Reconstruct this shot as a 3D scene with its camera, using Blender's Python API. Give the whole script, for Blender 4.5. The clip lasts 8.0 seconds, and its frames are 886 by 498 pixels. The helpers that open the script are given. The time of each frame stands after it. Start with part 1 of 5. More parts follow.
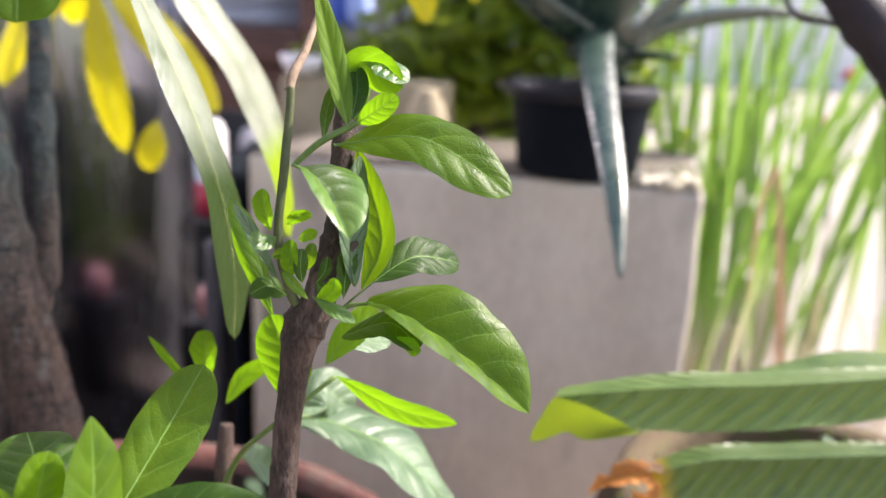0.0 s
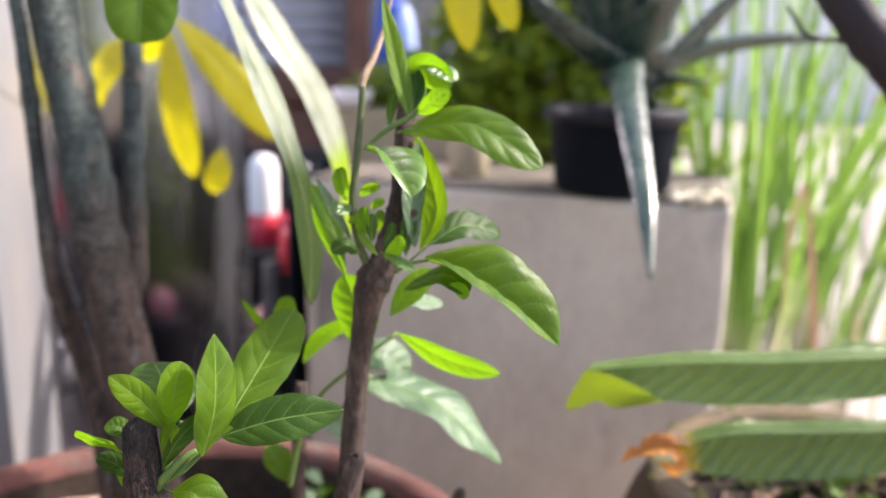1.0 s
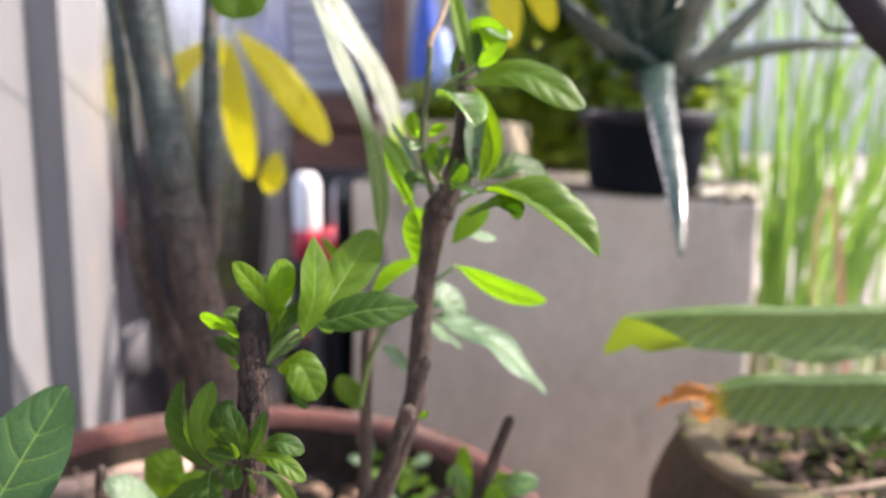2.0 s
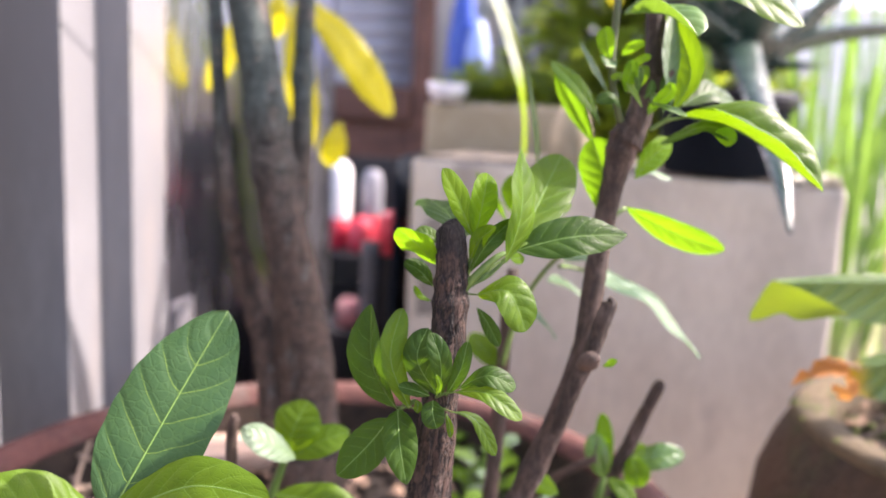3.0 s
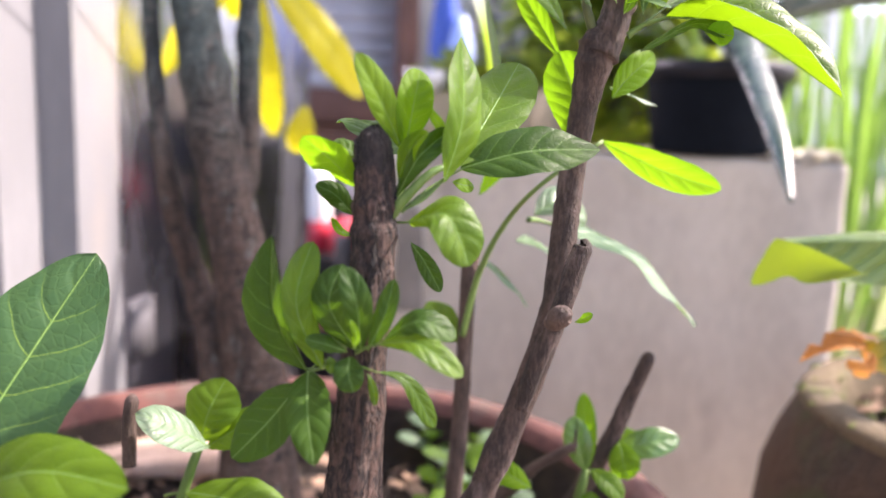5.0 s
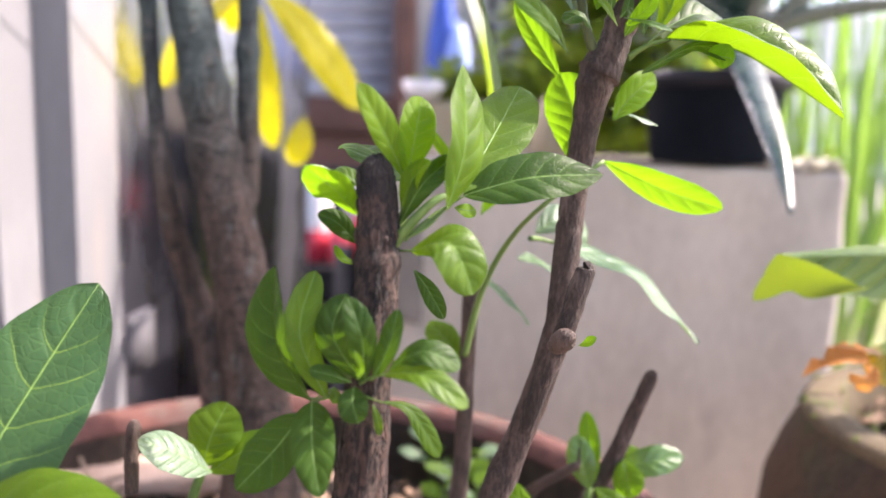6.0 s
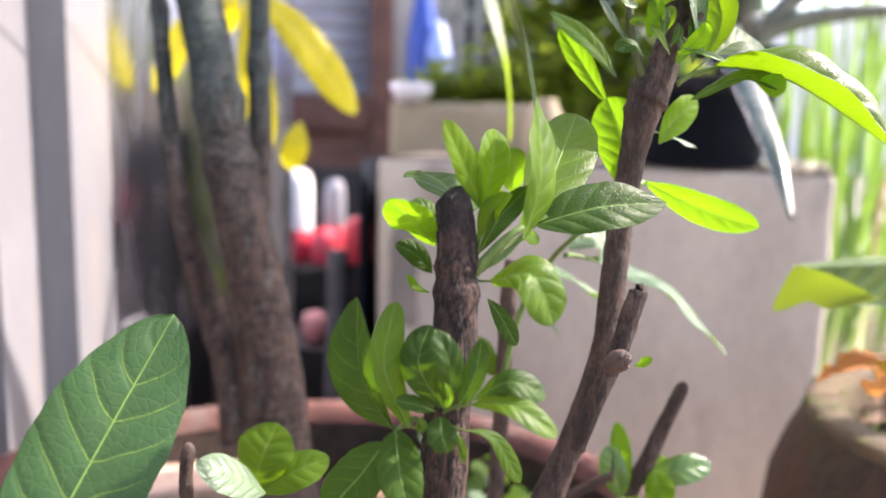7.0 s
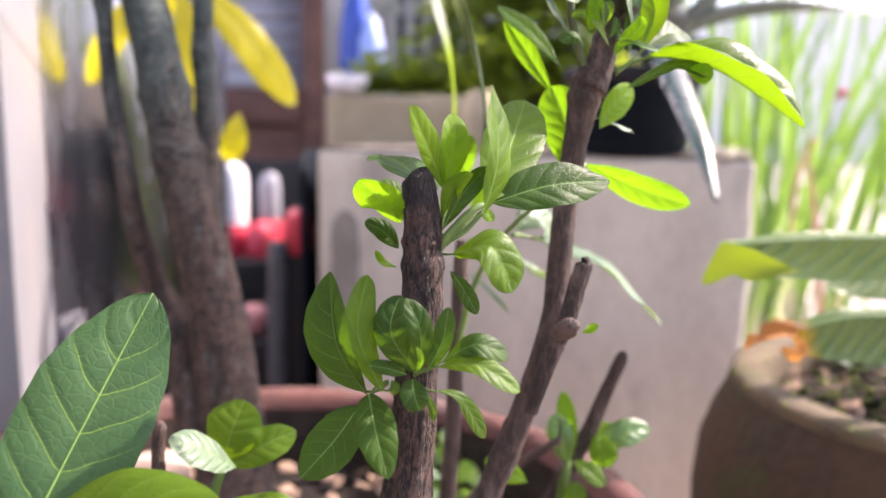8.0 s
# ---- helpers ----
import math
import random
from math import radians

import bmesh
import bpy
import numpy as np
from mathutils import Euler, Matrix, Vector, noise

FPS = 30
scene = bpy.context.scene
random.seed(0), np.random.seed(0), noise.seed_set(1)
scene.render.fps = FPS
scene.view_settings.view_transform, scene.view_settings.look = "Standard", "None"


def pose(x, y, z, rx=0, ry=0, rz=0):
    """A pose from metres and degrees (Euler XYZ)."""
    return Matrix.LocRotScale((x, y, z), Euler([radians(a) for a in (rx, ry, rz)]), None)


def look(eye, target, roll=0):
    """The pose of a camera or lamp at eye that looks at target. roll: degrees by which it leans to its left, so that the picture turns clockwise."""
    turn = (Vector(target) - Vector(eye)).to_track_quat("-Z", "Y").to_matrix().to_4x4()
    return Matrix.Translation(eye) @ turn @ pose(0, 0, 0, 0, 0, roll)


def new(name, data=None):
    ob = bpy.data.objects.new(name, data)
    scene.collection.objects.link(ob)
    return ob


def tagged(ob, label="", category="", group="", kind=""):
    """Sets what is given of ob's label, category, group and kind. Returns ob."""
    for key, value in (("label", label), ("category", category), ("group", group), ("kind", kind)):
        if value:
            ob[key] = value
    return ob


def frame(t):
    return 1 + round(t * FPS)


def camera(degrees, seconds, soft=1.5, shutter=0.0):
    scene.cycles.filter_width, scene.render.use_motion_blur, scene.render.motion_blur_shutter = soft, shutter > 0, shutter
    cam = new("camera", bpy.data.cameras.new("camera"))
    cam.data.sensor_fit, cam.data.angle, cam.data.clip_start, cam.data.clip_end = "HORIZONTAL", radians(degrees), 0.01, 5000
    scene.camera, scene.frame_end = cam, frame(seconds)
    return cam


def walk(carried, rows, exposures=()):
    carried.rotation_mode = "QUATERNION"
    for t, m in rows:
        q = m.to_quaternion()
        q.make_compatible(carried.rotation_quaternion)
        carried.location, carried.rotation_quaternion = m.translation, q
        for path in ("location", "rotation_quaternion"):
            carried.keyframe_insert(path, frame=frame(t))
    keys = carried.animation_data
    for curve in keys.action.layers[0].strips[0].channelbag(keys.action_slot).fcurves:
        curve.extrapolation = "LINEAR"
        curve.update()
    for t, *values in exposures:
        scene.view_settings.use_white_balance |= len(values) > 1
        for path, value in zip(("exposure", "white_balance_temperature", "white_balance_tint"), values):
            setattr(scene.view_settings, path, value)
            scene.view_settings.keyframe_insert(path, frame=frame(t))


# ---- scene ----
cam = camera(58.0, 8.0)
PATH = [
    (0, (0.002, 0.001, 0.759), (0.045, 1.928, 0.222), 2.7),
    (0.5, (0.007, -0.029, 0.765), (-0.009, 1.909, 0.273), 1.7),
    (1, (0.001, -0.074, 0.743), (-0.065, 1.875, 0.302), 1.5),
    (1.2, (0.0, -0.087, 0.74), (-0.081, 1.854, 0.265), 1.7),
    (2.3, (-0.024, -0.159, 0.682), (-0.194, 1.806, 0.35), 1.4),
    (2.5, (-0.05, -0.145, 0.672), (-0.193, 1.82, 0.323), 2.9),
    (3, (-0.108, -0.12, 0.65), (-0.246, 1.847, 0.31), 3.0),
    (3.5, (-0.118, -0.099, 0.617), (-0.253, 1.868, 0.281), 2.8),
    (4, (-0.101, -0.079, 0.615), (-0.226, 1.89, 0.286), 2.4),
    (4.5, (-0.087, -0.054, 0.605), (-0.209, 1.917, 0.288), 2.2),
    (6, (-0.089, -0.048, 0.613), (-0.211, 1.927, 0.322), 1.6),
    (6.5, (-0.11, -0.054, 0.619), (-0.205, 1.923, 0.327), 1.5),
    (7, (-0.126, -0.054, 0.625), (-0.17, 1.922, 0.323), 1.5),
    (7.5, (-0.141, -0.061, 0.638), (-0.116, 1.915, 0.325), 1.4),
    (8, (-0.138, -0.077, 0.622), (-0.013, 1.894, 0.306), 1.1),
]
walk(cam, [(t, look(eye, target, roll)) for t, eye, target, roll in PATH], [(0.0, 1.57, 6750, 18), (1.2, 1.56, 6750, 18), (2.5, 1.72, 6750, 18), (3.0, 2.00, 6750, 24), (3.5, 2.03, 6750, 24), (4.5, 2.02, 6750, 24), (7.0, 2.00, 6750, 22), (8.0, 1.95, 6800, 27)])

# lens opening and focus on the near plants
cam.data.dof.use_dof = True
cam.data.dof.focus_distance = 0.31
cam.data.dof.aperture_fstop = 5.6

# ---- light ----
SUN = Vector((0.68, 0.22, 0.70)).normalized()
world = bpy.data.worlds.new("sky")
world.use_nodes = True
scene.world = world
wn, wl = world.node_tree.nodes, world.node_tree.links
sky = wn.new("ShaderNodeTexSky")
sky.sky_type = 'NISHITA'
sky.sun_disc = False
sky.sun_elevation = math.asin(SUN.z)
sky.sun_rotation = math.atan2(SUN.x, SUN.y)
sky.dust_density = 2.0
wn["Background"].inputs["Strength"].default_value = 0.150
wl.new(sky.outputs["Color"], wn["Background"].inputs["Color"])
sun = new("sun", bpy.data.lights.new("sun", 'SUN'))
sun.data.energy = 3.5
sun.data.angle = radians(0.6)
sun.data.color = (1.0, 0.95, 0.87)
sun.matrix_world = look(SUN * 20, (0, 0, 0))

# ---- materials ----


class Nodes:
    """Short ways to write a node material."""

    def __init__(self, name):
        self.mat = bpy.data.materials.new(name)
        self.mat.use_nodes = True
        self.n, self.l = self.mat.node_tree.nodes, self.mat.node_tree.links
        self.bsdf = self.n["Principled BSDF"]
        self.out = self.n["Material Output"]

    def add(self, kind, operation=None, use_clamp=False, interpolation_type=None, data_type=None, uv_map=None, feature=None):
        node = self.n.new(kind)
        if operation is not None:
            node.operation = operation
            node.use_clamp = use_clamp
        if interpolation_type is not None:
            node.interpolation_type = interpolation_type
        if data_type is not None:
            node.data_type = data_type
        if uv_map is not None:
            node.uv_map = uv_map
        if feature is not None:
            node.feature = feature
        return node

    def put(self, socket, value):
        if isinstance(value, bpy.types.NodeSocket):
            self.l.new(value, socket)
        else:
            socket.default_value = value

    def math(self, op, a, b=0.0, c=0.0, clamp=False):
        m = self.add("ShaderNodeMath", operation=op, use_clamp=clamp)
        for i, v in enumerate((a, b, c)):
            self.put(m.inputs[i], v)
        return m.outputs[0]

    def ramp(self, value, lo, hi, a=0.0, b=1.0):
        m = self.add("ShaderNodeMapRange", interpolation_type='SMOOTHSTEP')
        for i, v in enumerate((value, lo, hi, a, b)):
            self.put(m.inputs[i], v)
        return m.outputs[0]

    def mix(self, fac, a, b):
        m = self.add("ShaderNodeMix", data_type='RGBA')
        self.put(m.inputs[0], fac)
        self.put(m.inputs[6], a)
        self.put(m.inputs[7], b)
        return m.outputs[2]

    def noise(self, scale, detail=4.0, rough=0.6, where=None, dist=0.0):
        t = self.add("ShaderNodeTexNoise")
        t.inputs["Scale"].default_value = scale
        t.inputs["Detail"].default_value = detail
        t.inputs["Roughness"].default_value = rough
        t.inputs["Distortion"].default_value = dist
        self.l.new(where if where is not None else self.coord(), t.inputs["Vector"])
        return t.outputs["Fac"]

    def coord(self, scale=(1, 1, 1)):
        if scale == (1, 1, 1):
            return self.add("ShaderNodeTexCoord").outputs["Object"]
        m = self.add("ShaderNodeMapping")
        m.inputs["Scale"].default_value = scale
        self.l.new(self.add("ShaderNodeTexCoord").outputs["Object"], m.inputs["Vector"])
        return m.outputs["Vector"]

    def random(self):
        return self.add("ShaderNodeObjectInfo").outputs["Random"]

    def island(self):
        return self.add("ShaderNodeNewGeometry").outputs["Random Per Island"]

    def bump(self, height, strength=0.4, distance=0.002):
        b = self.add("ShaderNodeBump")
        b.inputs["Strength"].default_value = strength
        b.inputs["Distance"].default_value = distance
        self.l.new(height, b.inputs["Height"])
        self.l.new(b.outputs["Normal"], self.bsdf.inputs["Normal"])
        return b.outputs["Normal"]

    def finish(self, colour, rough=0.6, metal=0.0, spec=0.5):
        self.put(self.bsdf.inputs["Base Color"], colour)
        self.put(self.bsdf.inputs["Roughness"], rough)
        self.put(self.bsdf.inputs["Metallic"], metal)
        self.put(self.bsdf.inputs["Specular IOR Level"], spec)
        return self.mat


def rgb(r, g, b):
    return (r, g, b, 1.0)


def mottled(name, dark, pale, scale, rough=0.7, bump=0.4, depth=0.002, fine=6.0, stretch=(1, 1, 1), metal=0.0, spec=0.4, third=None, per="object"):
    """Two tones at two scales, with grain relief."""
    k = Nodes(name)
    at = k.coord(stretch)
    big = k.noise(scale, 5.0, 0.6, at)
    small = k.noise(scale * fine, 4.0, 0.65, at)
    f = k.math('ADD', k.math('MULTIPLY', big, 0.6), k.math('MULTIPLY', small, 0.4))
    f = k.math('ADD', f, k.math('MULTIPLY', k.math('SUBTRACT', k.random() if per == "object" else k.island(), 0.5), 0.18))
    col = k.mix(k.ramp(f, 0.33, 0.67), dark, pale)
    if third is not None:
        col = k.mix(k.ramp(k.noise(scale * 0.55, 4.0, 0.7, at), 0.52, 0.68), col, third)
    k.bump(small, bump, depth)
    r = k.ramp(big, 0.3, 0.7, rough - 0.1, min(1.0, rough + 0.1))
    return k.finish(col, r, metal, spec)


def leaf_material(name, dark, pale, vein, glow, through_share=0.35, rough=0.42, spots=None, veins=6.0, spec=0.5, relief=0.5, slant=1.3, depth=0.0006, net_share=0.07, dry=None, quilt=0.32, tip=None, thin=1.0):
    """A leaf blade: midrib and side veins along its own length, quilted relief, and light shining through."""
    k = Nodes(name)
    uv = k.add("ShaderNodeUVMap", uv_map="blade").outputs["UV"]
    sep = k.add("ShaderNodeSeparateXYZ")
    k.l.new(uv, sep.inputs[0])
    wob = k.math('MULTIPLY', k.math('SUBTRACT', k.noise(4.0, 2.0, 0.5, uv), 0.5), 0.03)
    across = k.math('ABSOLUTE', k.math('SUBTRACT', k.math('MULTIPLY', sep.outputs[0], 2.0), 1.0))
    along = k.math('ADD', sep.outputs[1], wob)
    t = k.math('SUBTRACT', k.math('MULTIPLY', along, veins), k.math('MULTIPLY', k.math('POWER', across, 1.25), slant))
    d = k.math('PINGPONG', t, 0.5)
    net = k.add("ShaderNodeTexVoronoi", feature='DISTANCE_TO_EDGE')
    net.inputs["Scale"].default_value = 9.0
    cells = k.add("ShaderNodeMapping")
    cells.inputs["Scale"].default_value = (1, 2.6, 1)
    k.l.new(uv, cells.inputs["Vector"])
    k.l.new(cells.outputs["Vector"], net.inputs["Vector"])
    side = k.math('MULTIPLY', k.ramp(d, 0.0, 0.04 * thin, 1.0, 0.0), k.math('MULTIPLY', k.ramp(across, 0.55, 1.0, 0.8, 0.1), k.ramp(along, 0.7, 0.92, 1.0, 0.0)))
    fine = k.ramp(net.outputs["Distance"], 0.0, 0.10, net_share, 0.0)
    mid = k.ramp(across, 0.012 * thin, 0.045 * thin, 1.0, 0.0)
    mask = k.math('MAXIMUM', k.math('MAXIMUM', side, mid), fine)
    blotch = k.noise(60.0, 4.0, 0.6)
    tone = k.math('ADD', blotch, k.math('MULTIPLY', k.math('SUBTRACT', k.random(), 0.5), 0.35))
    base = k.mix(k.ramp(tone, 0.3, 0.7), dark, pale)
    if spots is not None:
        base = k.mix(k.ramp(k.noise(140.0, 5.0, 0.7), 0.62, 0.7), base, spots)
    shine = k.mix(k.math('MULTIPLY', mask, 0.45), glow, vein)
    col = k.mix(k.math('MULTIPLY', mask, 0.9), base, vein)
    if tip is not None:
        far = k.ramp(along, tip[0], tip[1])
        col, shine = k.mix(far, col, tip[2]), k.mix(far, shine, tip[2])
    if dry is not None:
        place = k.add("ShaderNodeSeparateXYZ")
        k.l.new(k.add("ShaderNodeNewGeometry").outputs["Position"], place.inputs[0])
        old = k.ramp(k.math('ADD', place.outputs[2], k.math('MULTIPLY', k.island(), .3)), dry[0], dry[1], 1.0, 0.0)
        col, shine = k.mix(old, col, dry[2]), k.mix(old, shine, dry[2])
    height = k.math('SUBTRACT', k.math('MULTIPLY', k.ramp(d, 0.0, 0.25), quilt), k.math('MULTIPLY', fine, 1.2))
    height = k.math('ADD', height, k.math('MULTIPLY', k.noise(500.0, 2.0, 0.5), 0.2))
    height = k.math('ADD', height, k.ramp(net.outputs["Distance"], 0.0, 0.16, 0.0, 0.10 if net_share > 0 else 0.0))
    normal = k.bump(height, relief, depth)
    k.finish(col, k.ramp(blotch, 0.3, 0.7, rough - 0.06, rough + 0.1), 0.0, spec if tip is None else k.ramp(along, tip[0], tip[1], spec, 0.08))
    tr = k.add("ShaderNodeBsdfTranslucent")
    k.put(tr.inputs["Color"], shine)
    k.l.new(normal, tr.inputs["Normal"])
    mx = k.add("ShaderNodeMixShader")
    mx.inputs[0].default_value = through_share
    k.l.new(k.bsdf.outputs[0], mx.inputs[1])
    k.l.new(tr.outputs[0], mx.inputs[2])
    k.l.new(mx.outputs[0], k.out.inputs["Surface"])
    return k.mat


FRESH = leaf_material("leaf_fresh", rgb(0.027, 0.066, 0.003), rgb(0.062, 0.122, 0.0050), rgb(.15, .27, .04), rgb(.32, .58, .006), 0.26, 0.42, spec=0.22)
YOUNG = leaf_material("leaf_young", rgb(0.072, 0.156, 0.006), rgb(0.124, 0.229, 0.010), rgb(.26, .40, .06), rgb(.22, .46, .006), 0.55, 0.46, spec=0.2)
DEEP = leaf_material("leaf_deep", rgb(0.0136, 0.0374, 0.0043), rgb(0.0289, 0.0654, 0.0068), rgb(.11, .21, .04), rgb(.19, .42, .010), 0.16, 0.44, spec=0.16)
GLOSSY = leaf_material("leaf_glossy", rgb(0.036, 0.099, 0.010), rgb(0.085, 0.172, 0.022), rgb(.20, .34, .10), rgb(.30, .54, .03), 0.20, 0.33, spec=0.8, relief=0.4, quilt=0.5)
PALE = leaf_material("leaf_pale", rgb(.060, .112, .055), rgb(.140, .210, .125), rgb(.26, .35, .19), rgb(.24, .38, .08), 0.22, 0.38, spec=0.5, relief=0.9, quilt=0.6)
BIGLEAF = leaf_material("leaf_big", rgb(.021, .060, .017), rgb(.032, .080, .023), rgb(.32, .48, .06), rgb(.12, .32, .03), 0.12, 0.46, veins=7.0, spec=0.34, relief=0.8, net_share=0.025, quilt=0.55, thin=.45)
# Turmeric leaf end: its backlit lime glow is put into the colour.
YELLOWTIP = leaf_material("leaf_lit_tip", rgb(.13, .19, .015), rgb(.18, .24, .02), rgb(.24, .30, .04), rgb(.33, .46, .010), 0.6, veins=14.0, net_share=0.0, slant=3.0)
YELLOW = leaf_material("leaf_yellow", rgb(.28, .26, .008), rgb(.40, .36, .012), rgb(.46, .43, .06), rgb(.70, .64, .008), 0.5, veins=12.0)
# Sun and sky glare put into the pale tone; tips keep their own colour.
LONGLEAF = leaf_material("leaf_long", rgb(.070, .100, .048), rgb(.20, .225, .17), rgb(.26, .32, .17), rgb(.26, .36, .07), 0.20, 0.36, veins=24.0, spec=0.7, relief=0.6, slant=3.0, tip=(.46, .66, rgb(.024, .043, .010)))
LIMETIP = leaf_material("leaf_long_lime_tip", rgb(.09, .115, .065), rgb(.24, .255, .20), rgb(.26, .32, .17), rgb(.26, .36, .07), 0.20, 0.36, veins=24.0, spec=0.7, relief=0.6, slant=3.0, tip=(.60, .74, rgb(.20, .30, .012)))
TURMERIC = leaf_material("leaf_turmeric", rgb(.040, .086, .014), rgb(.092, .152, .034), rgb(.18, .26, .08), rgb(.30, .48, .02), 0.18, 0.40, spots=None, veins=17.0, spec=0.5, relief=0.6, slant=2.2, depth=0.0026, net_share=0.0, quilt=0.8)
BLADE = leaf_material("grass_blade", rgb(.07, .17, .026), rgb(.18, .30, .065), rgb(.28, .41, .13), rgb(.30, .50, .08), 0.45, 0.4, veins=2.0, net_share=0.0, dry=(.26, .48, rgb(.58, .51, .41)))
BUSHLEAF = leaf_material("leaf_bush", rgb(.035, .080, .012), rgb(.105, .165, .020), rgb(.18, .27, .05), rgb(.52, .64, .06), 0.50)
ALOE = mottled("aloe_skin", rgb(.015, .036, .026), rgb(.036, .068, .052), 30.0, 0.28, 0.15, 0.001, spec=0.8)
BARK = mottled("bark_brown", rgb(.024, .016, .013), rgb(.125, .084, .068), 150.0, 0.8, 1.0, 0.0022, stretch=(1, 1, .3), third=rgb(.15, .11, .095))
DRY = mottled("dry_wood", rgb(.20, .14, .10), rgb(.38, .28, .20), 110.0, 0.85, 0.7, 0.001, stretch=(1, 1, .3))
OLIVE = mottled("olive_stem", rgb(.036, .050, .014), rgb(.085, .105, .034), 80.0, 0.55, 0.4, 0.0006, stretch=(1, 1, .2), third=rgb(.09, .07, .035))
RIB = mottled("leaf_rib", rgb(.10, .20, .04), rgb(.16, .28, .06), 80.0, 0.5, 0.2, 0.0004)
YELLOWRIB = mottled("pale_rib", rgb(.34, .38, .12), rgb(.44, .46, .18), 80.0, 0.5, 0.2, 0.0004)
SHOOT = mottled("green_stem", rgb(.060, .120, .022), rgb(.125, .20, .045), 80.0, 0.5, 0.3, 0.0006, stretch=(1, 1, .2), third=rgb(.16, .17, .06))


def stump_bark():
    k = Nodes("bark_dark")
    n1, n2, n3 = k.noise(110.0, 5.0, .7, k.coord((1, 1, .2))), k.noise(430.0, 6.0, .75, k.coord((1, 1, .4)), .6), k.noise(45.0, 4.0, .7)
    col = k.mix(k.ramp(n2, .38, .62), rgb(.010, .007, .006), rgb(.115, .066, .050))
    col = k.mix(k.ramp(n1, .56, .72, 0.0, .7), col, rgb(.21, .135, .105))
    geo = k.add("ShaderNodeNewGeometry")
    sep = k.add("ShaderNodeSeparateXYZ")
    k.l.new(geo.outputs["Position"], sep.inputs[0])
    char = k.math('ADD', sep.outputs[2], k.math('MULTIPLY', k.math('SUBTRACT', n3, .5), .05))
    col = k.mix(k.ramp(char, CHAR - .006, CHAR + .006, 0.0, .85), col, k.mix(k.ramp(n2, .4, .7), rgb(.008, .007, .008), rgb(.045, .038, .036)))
    split = k.math('ABSOLUTE', k.math('SUBTRACT', k.noise(150.0, 4.0, .65, k.coord((1, 1, .16)), .4), .5))
    col = k.mix(k.ramp(split, 0.0, .035, .9, 0.0), col, rgb(.006, .004, .004))
    col = k.mix(k.ramp(k.noise(90.0, 4.0, .7, k.coord((1, 1, .5))), .58, .70, 0.0, .6), col, rgb(.26, .19, .155))
    k.bump(k.math('ADD', k.math('ADD', n2, k.math('MULTIPLY', n1, 1.2)), k.ramp(split, 0.0, .05, 0.0, 1.2)), 1.0, .0045)
    return k.finish(col, .85)


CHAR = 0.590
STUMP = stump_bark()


def tree_bark():
    k = Nodes("bark_grey_green")
    at = k.coord((1, 1, .5))
    n1, n2 = k.noise(38.0, 5.0, .65, at), k.noise(190.0, 4.0, .6, k.coord((1, 1, 1.8)))
    green = k.mix(k.ramp(n2, .3, .7), rgb(.032, .047, .045), rgb(.072, .098, .090))
    brown = k.mix(k.ramp(n2, .3, .7), rgb(.044, .027, .020), rgb(.125, .080, .060))
    geo = k.add("ShaderNodeNewGeometry")
    sep = k.add("ShaderNodeSeparateXYZ")
    k.l.new(geo.outputs["Position"], sep.inputs[0])
    age = k.math('ADD', sep.outputs[2], k.math('MULTIPLY', k.math('SUBTRACT', n1, .5), .16))
    col = k.mix(k.ramp(age, .53, .68), brown, green)
    rings = k.noise(62.0, 4.0, .65, k.coord((.7, .7, 2.6)))
    col = k.mix(k.ramp(rings, .56, .66, 0.0, .75), col, rgb(.010, .008, .007))
    seam = k.math('ABSOLUTE', k.math('SUBTRACT', k.noise(70.0, 4.0, .65, k.coord((1, 1, .14)), .5), .5))
    col = k.mix(k.ramp(seam, 0.0, .025, .85, 0.0), col, rgb(.008, .008, .009))
    col = k.mix(k.ramp(k.noise(120.0, 3.0, .6, k.coord((1, 1, .35))), .60, .70, 0.0, .55), col, rgb(.16, .18, .165))
    col = k.mix(k.ramp(k.noise(48.0, 5.0, .7, k.coord((1, 1, .8)), .3), .55, .68, 0.0, .7), col, rgb(.17, .125, .10))
    col = k.mix(k.ramp(k.noise(260.0, 2.0, .5), .66, .74), col, rgb(.20, .19, .165))
    k.bump(k.math('SUBTRACT', k.math('ADD', n2, k.math('MULTIPLY', n1, .6)), k.math('SUBTRACT', rings, k.ramp(seam, 0.0, .03, 0.0, .6))), 1.0, .0035)
    return k.finish(col, .8)


TREEBARK = tree_bark()
BARKDARK = mottled("bark_black", rgb(.015, .012, .016), rgb(.04, .032, .036), 60.0, 0.8)
ORANGESTEM = mottled("orange_dry_stem", rgb(.40, .22, .12), rgb(.60, .38, .22), 60.0, 0.7)
STRAWSTEM = mottled("straw_stem", rgb(.50, .34, .16), rgb(.66, .50, .28), 60.0, 0.7)
STALKGREEN = mottled("olive_blade", rgb(.10, .12, .03), rgb(.17, .19, .05), 50.0, 0.6)
TERRACOTTA = mottled("terracotta_red", rgb(.070, .028, .023), rgb(.155, .064, .051), 22.0, 0.85, 0.5, 0.002, third=rgb(.12, .085, .07))
MOSSPOT = mottled("mossy_terracotta", rgb(.016, .011, .006), rgb(.060, .034, .018), 15.0, 0.9, 0.8, 0.004, third=rgb(.036, .042, .010))
RIMSTONE = mottled("mossy_rim", rgb(.046, .036, .020), rgb(.125, .092, .054), 26.0, 0.9, 1.0, 0.004, third=rgb(.095, .110, .032))
CONCRETE = mottled("concrete_grey", rgb(.455, .405, .335), rgb(.615, .555, .465), 7.0, 0.88, 0.5, 0.002, fine=14.0, stretch=(1, 1, .45), third=rgb(.33, .29, .25))
